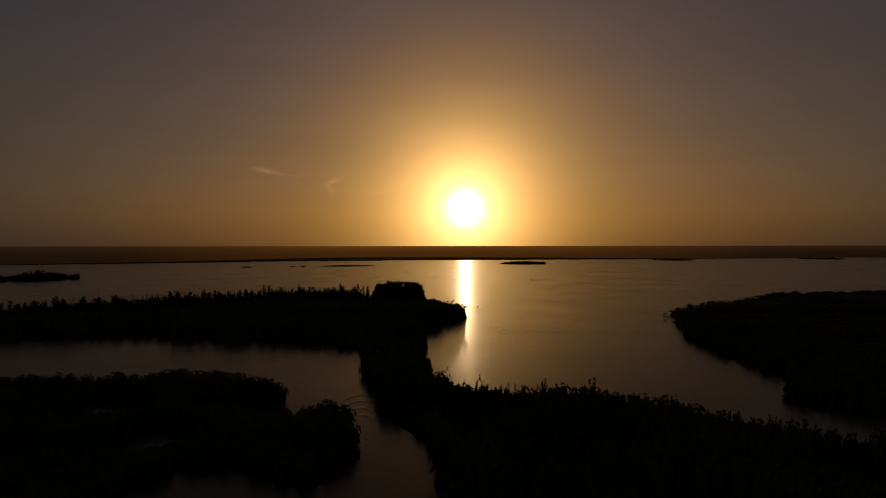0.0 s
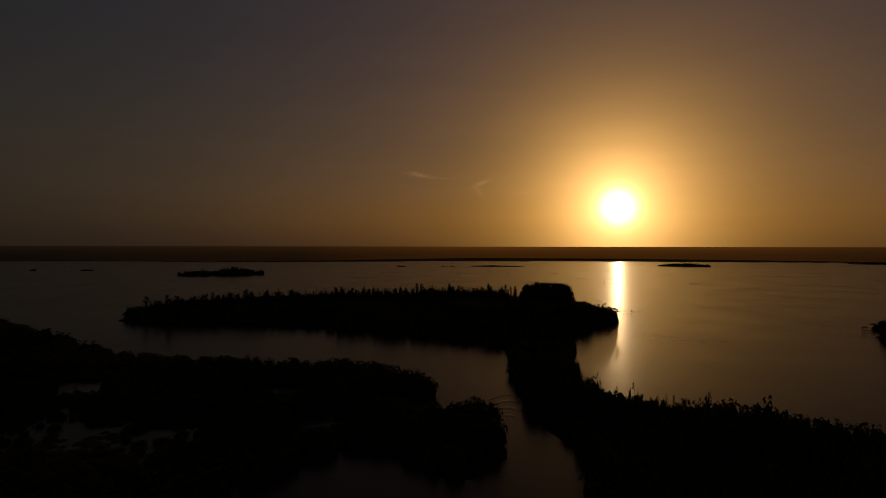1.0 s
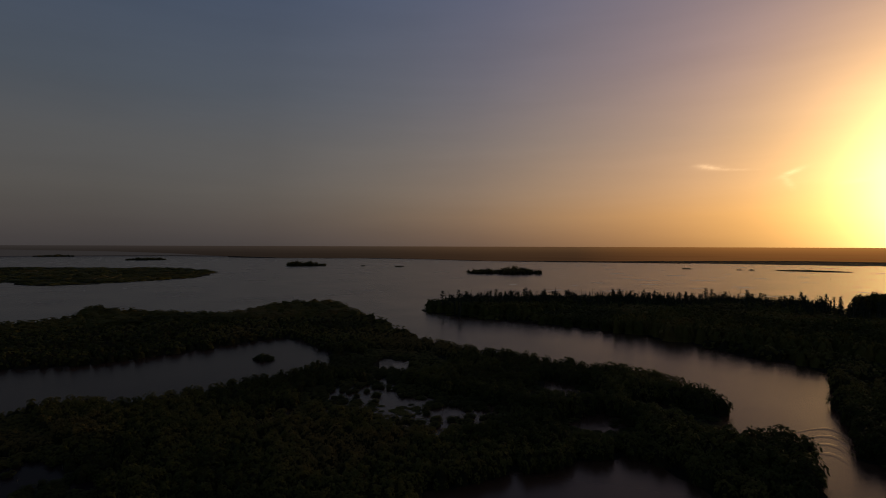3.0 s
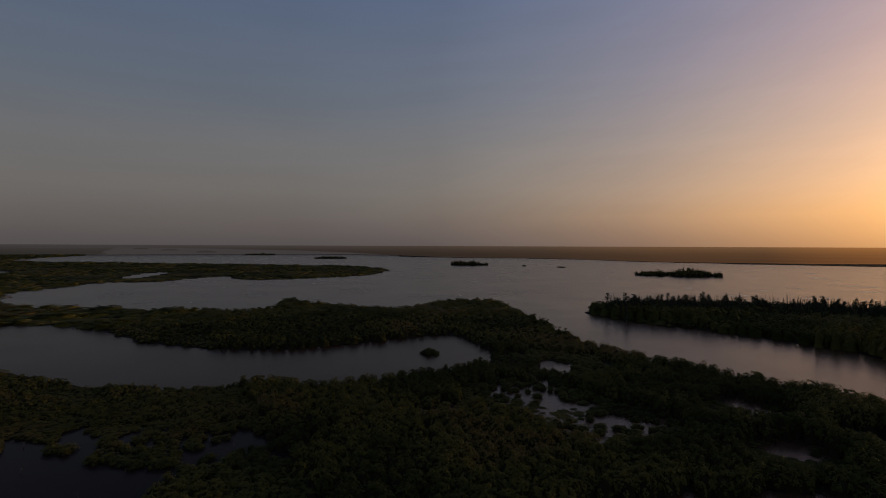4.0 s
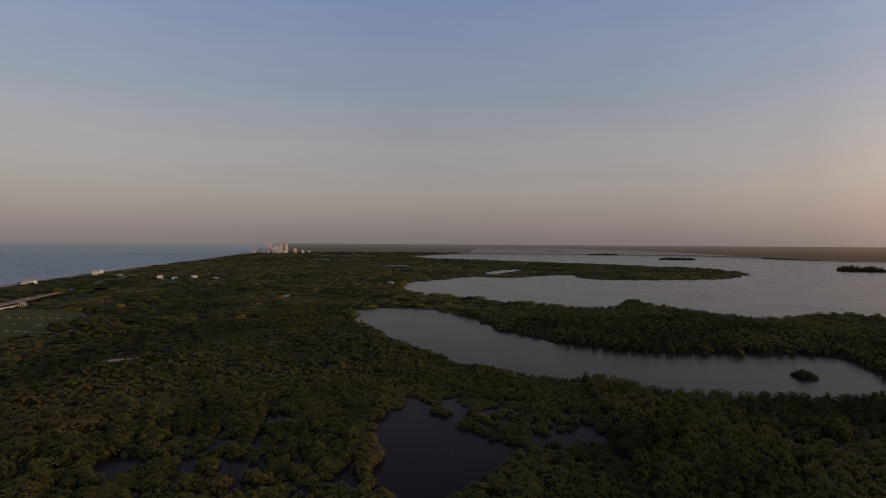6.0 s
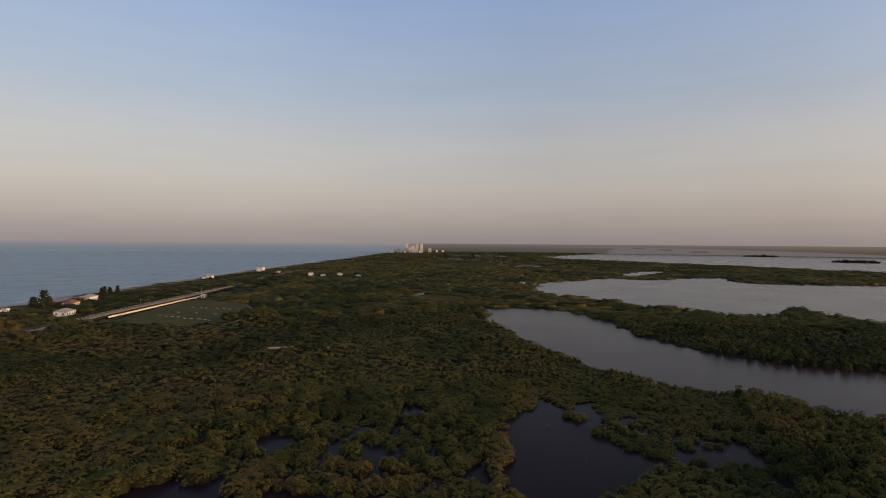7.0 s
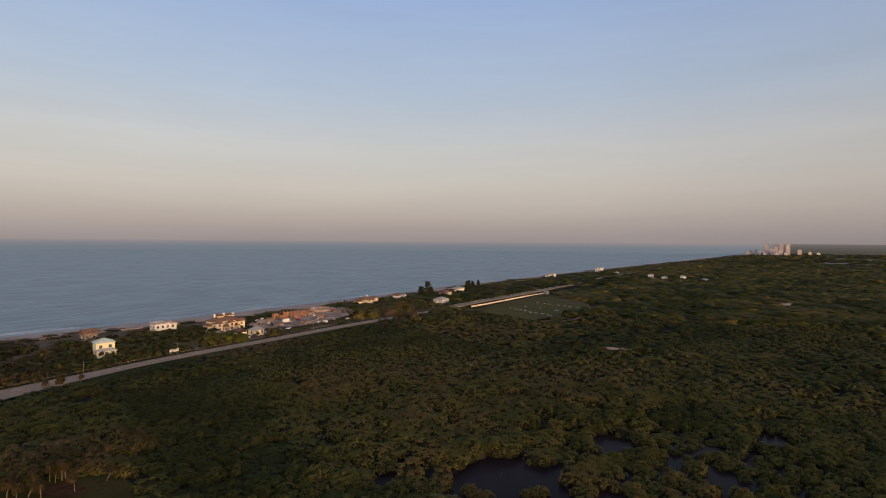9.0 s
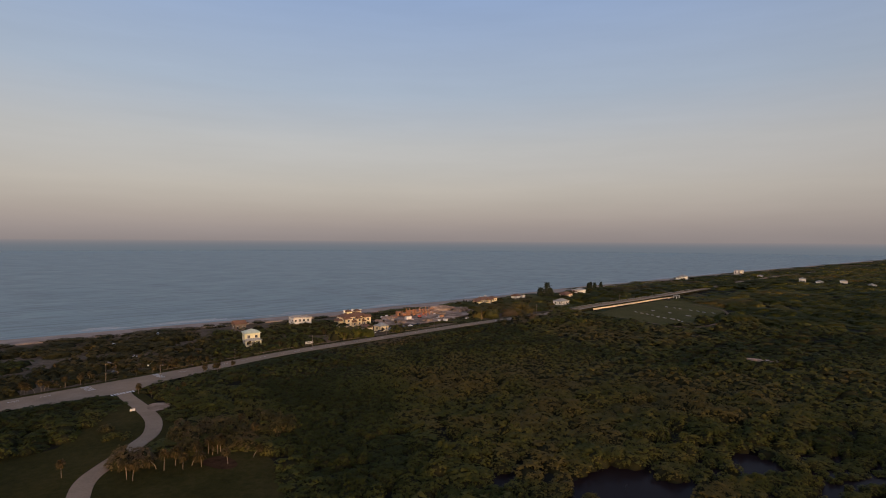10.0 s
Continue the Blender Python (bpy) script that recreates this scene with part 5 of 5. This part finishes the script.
# ---- palms ----
def palm_mesh(seed, h):
    r = random.Random(seed)
    trunk, crown = bmesh.new(), bmesh.new()
    lean = Vector((r.uniform(-1, 1), r.uniform(-1, 1), 0)) * (.5, .9, 2.3, .35)[seed % 4]
    last = Vector((0, 0, -.3))
    for k in range(4):
        f = (k + 1) / 4
        nxt = lean * f * f + Vector((0, 0, h * f))
        rod(trunk, last, nxt, .14 - .01 * k, .13 - .01 * k, 7)
        last = nxt
    for k in range(48):
        a, e = r.uniform(0, 6.283), r.uniform(-1.0, 1.3)
        d = Vector((math.cos(a) * math.cos(e), math.sin(a) * math.cos(e), math.sin(e)))
        side = d.cross(Vector((0, 0, 1))).normalized()
        L = r.uniform(1.9, 2.7)
        tip = last + d * L + Vector((0, 0, -.35 * L))
        mid = last + d * L * .62 + Vector((0, 0, .05))
        for s in (-1, -.35, .35, 1):      # a fan of blades
            q = tip + side * s * .75
            v = [crown.verts.new(p) for p in (last + d * .25, mid + side * (s * .55 - .2), q, mid + side * (s * .55 + .2) + Vector((0, 0, .08)))]
            crown.faces.new(v)
    out = []
    for name, bm, mat in (("trunk", trunk, M_TRUNK), ("crown", crown, M_FROND)):
        me = bpy.data.meshes.new(name)
        bm.to_mesh(me)
        bm.free()
        me.materials.append(mat)
        out.append(me)
    return out


def palms():
    kinds = []
    for i, h in enumerate((5.2, 6.4, 4.4, 7.0)):
        t, c = palm_mesh(i, h)
        ob = thing("cabbage_palm", "cabbage palm with grey trunk and browned fan fronds", "palm tree", pose(0, 0, 0), "cabbage palms")
        hang("trunk", t, ob)
        hang("crown", c, ob)
        kinds.append(ob)
    r = random.Random(8)
    spots = [(32, -188), (30, -186), (24.5, -193), (22, -191), (19, -194), (16.5, -190), (14, -192), (13, -196), (11, -190), (9.5, -201), (8, -199), (6.4, -199.5), (5.6, -201), (3, -189), (-5, -192), (51, -196)]
    spots += [(44.5, -291), (38, -284), (29, -275), (33, -290), (27, -282), (24, -288), (36, -293)]
    for x in (96, 91, 88, 86, 80, 75, 71, 34, 29, 24, 18):
        y, a = along(ROAD, x)
        spots.append((x + r.uniform(-2, 2), y - r.uniform(12, 18)))
    for k in range(12):
        x = r.uniform(-330, -205)
        y, a = along(ROAD, x)
        spots.append((x, y - r.uniform(11, 40)))
    for k in range(7):       # the mixed grove behind the drive
        spots.append((20 - 30 * r.random(), -196 - 32 * r.random()))
    for k in range(12):
        x = r.uniform(20, 100)
        y, a = along(ROAD, x)
        spots.append((x, y - r.uniform(11, 24)))
    for k in range(20):
        x = r.uniform(-40, 100)
        y, a = along(ROAD, x)
        spots.append((x, y - r.uniform(14, 75)))
    for k in range(5):
        x = r.uniform(0, 24)
        y, a = along(ROAD, x)
        spots.append((x, y + r.uniform(10, 22)))
    for k in range(12):
        x = r.uniform(-130, -40)
        y, a = along(ROAD, x)
        spots.append((x, y - r.uniform(16, 60)))
    spots += [(-466, -664), (-471, -662), (-476, -667), (-482, -668), (-490, -672), (-60, -462), (-57, -464), (-47, -461), (-62, -467), (-250, -582), (-256, -588), (-290, -585)]
    for i, (x, y) in enumerate(spots):
        s = r.uniform(.72, 1.0) if y > -260 else r.uniform(.55, .85)
        m = pose(x, y, 0.9, 0, 0, r.uniform(0, 360)) @ Matrix.Scale(s, 4)
        if i < 4:
            kinds[i].matrix_basis = m
        else:
            copy_thing(kinds[i % 4], m)


palms()


def palm_thicket():
    """Brown-leaved undergrowth that fills the grove of palms."""
    r = np.random.default_rng(15)
    n = 64
    x, y = 22 - 42 * r.random(n), -207 - 22 * r.random(n)
    x, y = np.concatenate([x, 27 + 10 * r.random(16), 8 - 12 * r.random(9), 21 - 8 * r.random(5)]), np.concatenate([y, -196 - 8 * r.random(16), -201 - 5 * r.random(9), -200 - 5 * r.random(5)])
    n = len(x)
    plant("palm_thicket", x, y, 2.2 + 1.6 * r.random(n), 3.6 + 2.8 * r.random(n), np.full(n, .8), NEAR, [M_SCRUB, M_INNER_SHADE], "olive and brown thicket behind the palms", "trees", rng=r)

    n = 9
    x, y = 47 - 10 * r.random(n), -226 - 5 * r.random(n)
    plant("lawn_bush", x, y, 1.2 + .8 * r.random(n), 1.0 + 1.2 * r.random(n), np.full(n, 1.0), NEAR, [M_LEAF, M_INNER_SHADE], "low yellow-green bush on the park lawn", "bush", rng=r)
    x, y = 46 + 3 * r.random(3), -240 + 3 * r.random(3)
    plant("brown_bush", x, y, np.full(3, 2.2), 2.4 + r.random(3), np.full(3, 1.0), NEAR, [M_SCRUB, M_INNER_SHADE], "rounded brown-leaved bush beside the drive", "bush", rng=r)

    n = 16
    x, y = np.concatenate([-37 - 12 * r.random(11), -64 - 6 * r.random(5)]), -461 - 3 * r.random(n)
    plant("garden_trees", x, y, 2.0 + 1.2 * r.random(n), 3.2 + 2.6 * r.random(n), np.full(n, 1.0), NEAR, [M_LEAF, M_INNER_SHADE], "dark garden trees in front of the white house", "trees", rng=r)


palm_thicket()
tagged(patch("leaf_litter", soft([(12, -193), (8, -198), (3, -196), (-1, -187), (3, -184), (8, -188)], True, 2), 1.22, M_LITTER, rough=.06), "reddish fallen leaves below the palms", "ground", kind="structure")
notice = thing("notice_board", "small white notice board beside the entrance drive", "sign", pose(42, -260, 1.1, 0, 0, 10))
part("board", box(bmesh.new(), -1.0, 1.0, -.06, .06, .7, 1.7, .02), M_WHITE, notice)
for k in (-.7, .7):
    part("post", box(bmesh.new(), k - .06, k + .06, -.2, -.062, -.5, 1.75), M_WOOD, notice)


# ---- tall trees ----
def tall_tree_mesh(seed, h, width, bushy):
    """A ragged casuarina: trunk, limbs, and sprays of needles in tiers."""
    r = random.Random(seed)
    trunk, crown = bmesh.new(), bmesh.new()
    rod(trunk, (0, 0, -.5), (r.uniform(-.5, .5), r.uniform(-.5, .5), h * .95), .32, .06, 6)
    for k in range(34 + bushy):
        f = .10 + .88 * (k + r.random()) / (34 + bushy)
        a = r.uniform(0, 6.283)
        L = width * (1 - .75 * f) * r.uniform(.6, 1.25) + .5
        base, tip = Vector((0, 0, h * f)), Vector((math.cos(a) * L, math.sin(a) * L, h * f + L * r.uniform(.1, .6)))
        rod(trunk, base, tip, .08, .03, 4)
        for j in range(9):
            c = base.lerp(tip, .35 + .7 * j / 9) + Vector((r.gauss(0, .45), r.gauss(0, .45), r.gauss(0, .35)))
            n = Vector((r.gauss(0, 1), r.gauss(0, 1), r.gauss(.4, .8))).normalized()
            u = n.orthogonal().normalized()
            w = n.cross(u)
            s = r.uniform(.35, .75) * (1.5 if bushy else 1.0)
            crown.faces.new([crown.verts.new(c + u * s), crown.verts.new(c + w * s * .6), crown.verts.new(c - u * s), crown.verts.new(c - w * s * .6)])
    out = []
    for name, bm, mat in (("trunk", trunk, M_BARK), ("crown", crown, M_PINE)):
        me = bpy.data.meshes.new(name)
        bm.to_mesh(me)
        bm.free()
        me.materials.append(mat)
        out.append(me)
    return out


def tall_trees():
    kinds = []
    for i, (h, w) in enumerate(((19, 1.7), (17, 2.0), (20, 1.5), (16, 2.1), (18, 1.5))):
        t, c = tall_tree_mesh(20 + i, h, w, 0)
        ob = thing("casuarina", "tall ragged casuarina on the wooded island", "tree", pose(0, 0, 0), "casuarinas on the island")
        hang("trunk", t, ob)
        hang("crown", c, ob)
        kinds.append(ob)
    r = random.Random(31)
    row = np.array([(-452, 462), (-442, 520), (-395, 592), (-312, 668), (-215, 728), (-120, 742), (-70, 740)], float)
    leg = np.concatenate([[0], np.cumsum(np.hypot(*np.diff(row, axis=0).T))])
    spots = []
    for k in range(268):
        d = r.uniform(0, leg[-1]) if k > 40 else leg[-1] * k / 40
        x, y = np.interp(d, leg, row[:, 0]), np.interp(d, leg, row[:, 1])
        back = 8 + abs(r.gauss(0, 34))
        q = math.hypot(x, y)
        spots.append((x - x / q * back + r.uniform(-6, 6), y - y / q * back + r.uniform(-6, 6), r.choice((r.uniform(.8, 1.0), r.uniform(.95, 1.28)))))
    shore = np.array([(-12, 268), (13, 258), (31, 247), (55, 233), (81, 224), (99, 215), (118, 206), (133, 195), (140, 180)], float)
    leg = np.concatenate([[0], np.cumsum(np.hypot(*np.diff(shore, axis=0).T))])
    for k in range(12):
        d = r.uniform(0, leg[-1])
        x, y = np.interp(d, leg, shore[:, 0]), np.interp(d, leg, shore[:, 1])
        spots.append((x + r.uniform(-7, 4), y + r.uniform(-12, 4), r.uniform(.5, .72)))
    for i, (x, y, s) in enumerate(spots):
        m = pose(x, y, .3, 0, 0, r.uniform(0, 360)) @ Matrix.Diagonal((s * 1.1, s * 1.1, s, 1))
        if i < 5:
            kinds[i].matrix_basis = m
        else:
            copy_thing(kinds[i % 5], m)


tall_trees()


def pine_wood():
    """The close stand of slim pines behind the casuarinas, too many to count."""
    r = np.random.default_rng(23)
    row = np.array([(-452, 462), (-442, 520), (-395, 592), (-312, 668), (-215, 728), (-120, 742)], float)
    leg = np.concatenate([[0], np.cumsum(np.hypot(*np.diff(row, axis=0).T))])
    n = 1300
    d = r.random(n) * leg[-1]
    x, y = np.interp(d, leg, row[:, 0]), np.interp(d, leg, row[:, 1])
    q, back = np.hypot(x, y), 4 + np.abs(r.normal(0, 30, n))
    x, y = x - x / q * back + r.uniform(-6, 6, n), y - y / q * back + r.uniform(-6, 6, n)
    plant("pine_wood", x, y, 0.8 + .8 * r.random(n), 12.5 + 8.0 * r.random(n) ** 2, np.zeros(n), MID, [M_PINE, M_PINE], "close stand of slim dark pines on the island", "trees", rng=r)


pine_wood()


def broad_tree(x, y, h, w, label, seed):
    """A broad round-headed tree: a trunk with limbs and a crown of many leafy clumps."""
    r = np.random.default_rng(seed)
    top = thing("broad_tree", label, "tree", pose(x, y, .6))
    bm = rod(bmesh.new(), (0, 0, -.5), (.3, .2, h * .45), .55, .38, 8)
    n = 26
    a, e = r.random(n) * 6.283, np.sqrt(r.random(n))
    px, py = np.cos(a) * e * w * .5, np.sin(a) * e * w * .5
    lift = h * (.28 + .45 * r.random(n) * (1 - .5 * e * e))
    for k in range(8):
        rod(bm, (.3, .2, h * .4), (px[k] * .8, py[k] * .8, lift[k] + .6), .2, .07, 5)
    part("trunk", bm, M_BARK, top)
    crown = plant("crown", px, py, w * (.17 + .09 * r.random(n)), h * (.16 + .11 * r.random(n)), lift, NEAR if h > 15 else MID, [M_SCRUB, M_INNER_SHADE], "dark leafy crown", rng=r)
    for key in ("kind", "category"):
        if key in crown:
            del crown[key]
    crown.parent = top


for k, (px, py, ph, pw) in enumerate(((-386, -617, 20, 8.5), (-378, -621, 13, 5.5), (-394, -622, 12, 5.0), (-508, -694, 11, 3.4), (-516, -699, 12, 3.0), (-526, -703, 10, 3.2), (-548, -716, 10, 2.6))):
    t, c = tall_tree_mesh(60 + k, ph, pw, 70 if pw > 4 else 25)
    ob = thing("casuarina", "dark feathery casuarina beside the beach villas", "tree", pose(px, py, .6, 0, 0, 50 * k), "casuarinas by the beach")
    hang("trunk", t, ob)
    hang("crown", c, ob)
NEAR_GARDENS = ((-53, -462, 7, 10), (-66, -452, 6, 9), (-76, -462, 6, 8), (-32, -455, 5, 9), (-41, -465, 5, 7), (-84, -455, 5.5, 7), (-112, -455, 5, 7), (-20, -398, 4.5, 6), (-1, -396, 4, 6), (-254, -560, 6, 8), (-240, -575, 5, 7))
FAR_GARDENS = ((-300, -588, 7, 8), (-318, -592, 6, 7), (-343, -592, 7, 9), (-350, -560, 5.5, 8), (-376, -556, 6, 8), (-388, -585, 7, 9), (-428, -622, 8, 9), (-440, -640, 7, 8), (-480, -655, 8, 9), (-264, -555, 5.5, 9), (-281, -560, 6, 9), (-290, -566, 6, 8), (-272, -551, 4.5, 7), (-452, -636, 5, 8), (-336, -597, 4.5, 7), (-322, -560, 6, 8), (-300, -540, 5, 7), (-820, -815, 6, 9), (-850, -822, 6, 8), (-1085, -905, 6, 9))
for k, (bx, by, bh, bw) in enumerate(NEAR_GARDENS):
    broad_tree(bx, by, bh, bw, "bushy dark garden tree near the beach houses", 70 + k)
for k, (bx, by, bh, bw) in enumerate(FAR_GARDENS):
    broad_tree(bx, by, bh, bw, "bushy dark tree beside the far villas", 110 + k)


def islands():
    """Small mangrove islands in the lagoon, each a thing of its own."""
    r = np.random.default_rng(77)
    for k, (cx, cy, long, deep, h) in enumerate(ISLETS):
        q = math.hypot(cx, cy)
        ux, uy = cx / q, cy / q
        step = max(3.0, long / (26 if h > 15 else 22))
        n = int(np.clip(long * deep / (step * step) * 1.3, 12, 160))
        a, e = r.random(n) * 2 * np.pi, np.sqrt(r.random(n))
        px, py = np.cos(a) * e * (long / 2 - step * .4), np.sin(a) * e * (deep / 2 - step * .3)
        x, y = cx + px * uy + py * ux, cy - px * ux + py * uy
        rad = step * (.75 + .5 * r.random(n))
        ridge = .55 + .75 * vnoise(px, py * 0, 7 / long, 50 + k)       # the outline rises and falls
        hh = h * (.6 + .4 * r.random(n)) * (1 - .4 * e * e) * ridge
        ob = plant("mangrove_island", x, y, rad, hh, np.full(n, -.1), NEAR if q < 600 else MID, [M_LEAF, M_INNER_SHADE],
                   "low mangrove island in the lagoon" if q > 600 else "round mangrove islet in the pond", "island", rng=r)
        ob["kind"] = ""
        del ob["kind"]
        ob["group"] = "islands in the lagoon"


islands()


def grove():
    """The dense dark stand at the island's end."""
    r = np.random.default_rng(5)
    n = 80
    x, y = -60 + r.uniform(-30, 30, n), 738 + r.uniform(-14, 16, n)
    plant("dense_grove", x, y, 5 + 2 * r.random(n), 24.5 + 1.0 * r.random(n) - .0035 * (x + 60) ** 2, np.zeros(n), NEAR, [M_LEAF, M_INNER_SHADE], "dense tall grove at the end of the island", "trees", rng=r)


grove()


def pool_bushes():
    """Round mangrove bushes that stand alone in the marsh pools."""
    r = np.random.default_rng(17)
    for x, y in ((-95, -128), (-95, -125), (-109, -117), (-112, -116), (-73, -153), (-97, -121)):
        n = 5
        ob = plant("mangrove_bush", x + r.uniform(-1.8, 1.8, n), y + r.uniform(-1.8, 1.8, n), 1.5 + .7 * r.random(n), 1.6 + 1.1 * r.random(n), np.full(n, -.1), NEAR, [M_LEAF, M_INNER_SHADE],
                   "round olive mangrove bush standing in the pool", "bush", rng=r)
        del ob["kind"]
        ob["group"] = "bushes in the pools"

    for x, y in [(-136, -119), (-142, -119), (-127, -114), (-146, -118), (-135, -99), (-141, -91), (-141, -87), (-144, -77), (-147, -72), (-150, -69), (-165, -69), (-184, -70), (-168, -100), (-167, -115), (-152, -117), (-153, -135), (-140, -136), (-181, -101), (-159, -80), (-152, -97), (-153, -89), (-171, -59), (-170, -77), (-152, -108)]:
        n = 7                 # broad mounds of several stems
        ob = plant("mangrove_mound", x + r.uniform(-3.0, 3.0, n), y + r.uniform(-3.0, 3.0, n), 2.0 + 1.0 * r.random(n), 2.3 + 1.3 * r.random(n), np.full(n, -.1), NEAR, [M_LEAF, M_INNER_SHADE],
                   "broad rounded mangrove mound at the marsh pools", "bush", rng=r)
        del ob["kind"]
        ob["group"] = "mounds at the pools"


pool_bushes()


def shore_thicket():
    """Slim bushy trees that stand above the wood on the near shore."""
    r = np.random.default_rng(9)
    shore = np.array([(-14, 262), (13, 256), (31, 246), (55, 232), (81, 223), (99, 214), (118, 205), (133, 194), (142, 178)], float)
    leg = np.concatenate([[0], np.cumsum(np.hypot(*np.diff(shore, axis=0).T))])
    d = r.random(130) * leg[-1]
    x, y = np.interp(d, leg, shore[:, 0]) + r.uniform(-8, 5, 130), np.interp(d, leg, shore[:, 1]) + r.uniform(-16, 4, 130)
    tall = 7 + 4.5 * r.random(130) ** 2 + 2.5 * vnoise(d, d * 0, .06, 4)
    tall = tall + 2.4 * np.clip((105 - d) / 30, 0, 1)       # highest at the point
    plant("shore_thicket", x, y, 1.2 + 1.2 * r.random(130), tall, np.zeros(130), MID, [M_LEAF, M_INNER_SHADE], "slim bushy trees along the near shore", "trees", rng=r)


shore_thicket()


# ---- on the water ----
def dock():
    top = thing("dock", "small timber dock at the shore", "dock", pose(237, 561, 0, 0, 0, 20))
    for k in range(9):
        part("plank", box(bmesh.new(), -7 + k * 1.0, -6.1 + k * 1.0, -1.2, 1.2, 1.0, 1.12), M_WOOD, top)
    for k in (-6.5, -3, 0):
        for s in (-1.1, 1.1):
            part("pile", rod(bmesh.new(), (k, s, -1.5), (k, s, 1.9), .14, .14, 6), M_WOOD, top)
    part("roof", hip_roof(bmesh.new(), 4, 2.4, 3.6, 1.0, .3), M_SHINGLE, top).location = (-5, 0, 0)
    for k in (-6.5, -3.5):
        for s in (-.9, .9):
            part("post", box(bmesh.new(), k - .1, k + .1, s - .1, s + .1, 1.12, 3.6), M_WOOD, top)


dock()


def pier():
    top = thing("pier", "low timber pier at the end of the cove", "pier", pose(-957, -185, 0, 0, 0, 163))
    for k in range(12):
        part("plank", box(bmesh.new(), -12 + k * 2.0, -10.1 + k * 2.0, -1.3, 1.3, 1.1, 1.3), M_WOOD, top)
    for k in range(5):
        for s in (-1.1, 1.1):
            part("pile", rod(bmesh.new(), (-11 + k * 5.4, s, -1.5), (-11 + k * 5.4, s, 2.2), .18, .16, 6), M_WOOD, top)


pier()
for mx, my, h in ((41, 633, 4.6), (-230, 1500, 4.5), (22, 1150, 4.2)):
    mk = thing("channel_marker", "timber channel marker standing in the lagoon", "marker", pose(mx, my, 0), "channel markers")
    part("pile", rod(bmesh.new(), (0, 0, -2), (0, 0, h), .22, .2, 7), M_WOOD, mk)
    part("board", box(bmesh.new(), -.7, .7, -.26, -.22, h - 1.4, h - .1), M_WOOD, mk)


def wake():
    """Bow waves left by a boat in the channel: low curved ridges, one behind the other."""
    v, f = [], []
    for k in range(4):
        n, b = 30, len(v)
        for i in range(n):
            u = i / (n - 1) * 2 - 1
            bow = 1 - abs(u) ** 1.7
            x, y = WAKE[0] + u * (12 - k) + k * 1.6, WAKE[1] + bow * (20 - 2 * k) - k * 9 + u * 5
            hgt = .22 * (1 - u * u) * (1 - k * .15) + .01
            v += [(x, y - 2.2, .004), (x, y, .004 + hgt), (x, y + 2.2, .004)]
        for i in range(n - 1):
            p = b + i * 3
            f += [(p, p + 3, p + 4, p + 1), (p + 1, p + 4, p + 5, p + 2)]
    tagged(obj("boat_wake", v, f, M_LAGOON, True), "low curved ripples of a boat wake", "wake", kind="stuff")


WAKE = (-42, 250)
wake()


def surf():
    """Lines of foam where the swell breaks along the beach."""
    r = np.random.default_rng(3)
    line = np.array(soft(BEACH[2:14], False, 3))
    leg = np.concatenate([[0], np.cumsum(np.hypot(*np.diff(line, axis=0).T))])
    v, f = [], []
    for off, wide, lo in ((-2.5, 1.1, .25), (-6, .7, .45), (-11, .6, .6)):
        d = np.arange(0, leg[-1], 4.0)
        x, y = np.interp(d, leg, line[:, 0]), np.interp(d, leg, line[:, 1])
        tx, ty = np.gradient(x), np.gradient(y)
        q = np.hypot(tx, ty)
        nx, ny = -ty / q, tx / q          # landward or seaward, by the sign of the offset
        o = -off + 3.0 * (vnoise(d, d * 0 + off, .02, 31) - .5) * abs(off) * .35
        w = wide * np.clip((vnoise(d, d * 0 + off, .035, 33) - lo) * 4, 0, 1)
        for i in range(len(d) - 1):
            if w[i] > .05 and w[i + 1] > .05:
                b = len(v)
                for k in (i, i + 1):
                    v += [(x[k] + nx[k] * (o[k] - w[k]), y[k] + ny[k] * (o[k] - w[k]), .02), (x[k] + nx[k] * o[k], y[k] + ny[k] * o[k], .32), (x[k] + nx[k] * (o[k] + w[k]), y[k] + ny[k] * (o[k] + w[k]), .02)]
                f += [(b, b + 3, b + 4, b + 1), (b + 1, b + 4, b + 5, b + 2)]
    tagged(obj("surf_foam", v, f, M_FOAM, True), "white lines of breaking surf along the beach", "surf", kind="stuff")


surf()


def snags():
    r = random.Random(12)
    for k, (x, y) in enumerate(SNAGS):
        top = thing("dead_snag", "bleached dead mangrove trunk standing in water", "dead tree", pose(x, y, 0, 0, 0, r.uniform(0, 360)), "dead snags in the marsh")
        h = r.uniform(1.1, 2.3)
        tip = Vector((r.uniform(-.5, .5), r.uniform(-.5, .5), h))
        part("trunk", rod(bmesh.new(), (0, 0, -.6), tip, .11, .05, 6), M_SNAG, top)
        for _ in range(3):
            f = r.uniform(.45, .9)
            a = r.uniform(0, 6.28)
            part("branch", rod(bmesh.new(), tip * f, tip * f + Vector((math.cos(a) * .6, math.sin(a) * .6, .45)), .045, .02, 5), M_SNAG, top)


SNAGS = [(-203, -9), (-220, -39), (-110, -131), (-213, 26), (-218, -6), (-216, 38), (-248, -43), (-190, -20), (-160, -98), (-150, -112), (-172, -88), (-222, 18), (-206, 30), (-168, 170), (-176, 176), (-215, 165)]
snags()
track = thing("sand_strip", "pale bare strip of sand in the wood", "sand", pose(-303, -238, .4, 0, 0, 130))
part("sand", box(bmesh.new(), -9, 9, -1.6, 1.6, -.2, 2.6, .2), M_SAND, track)
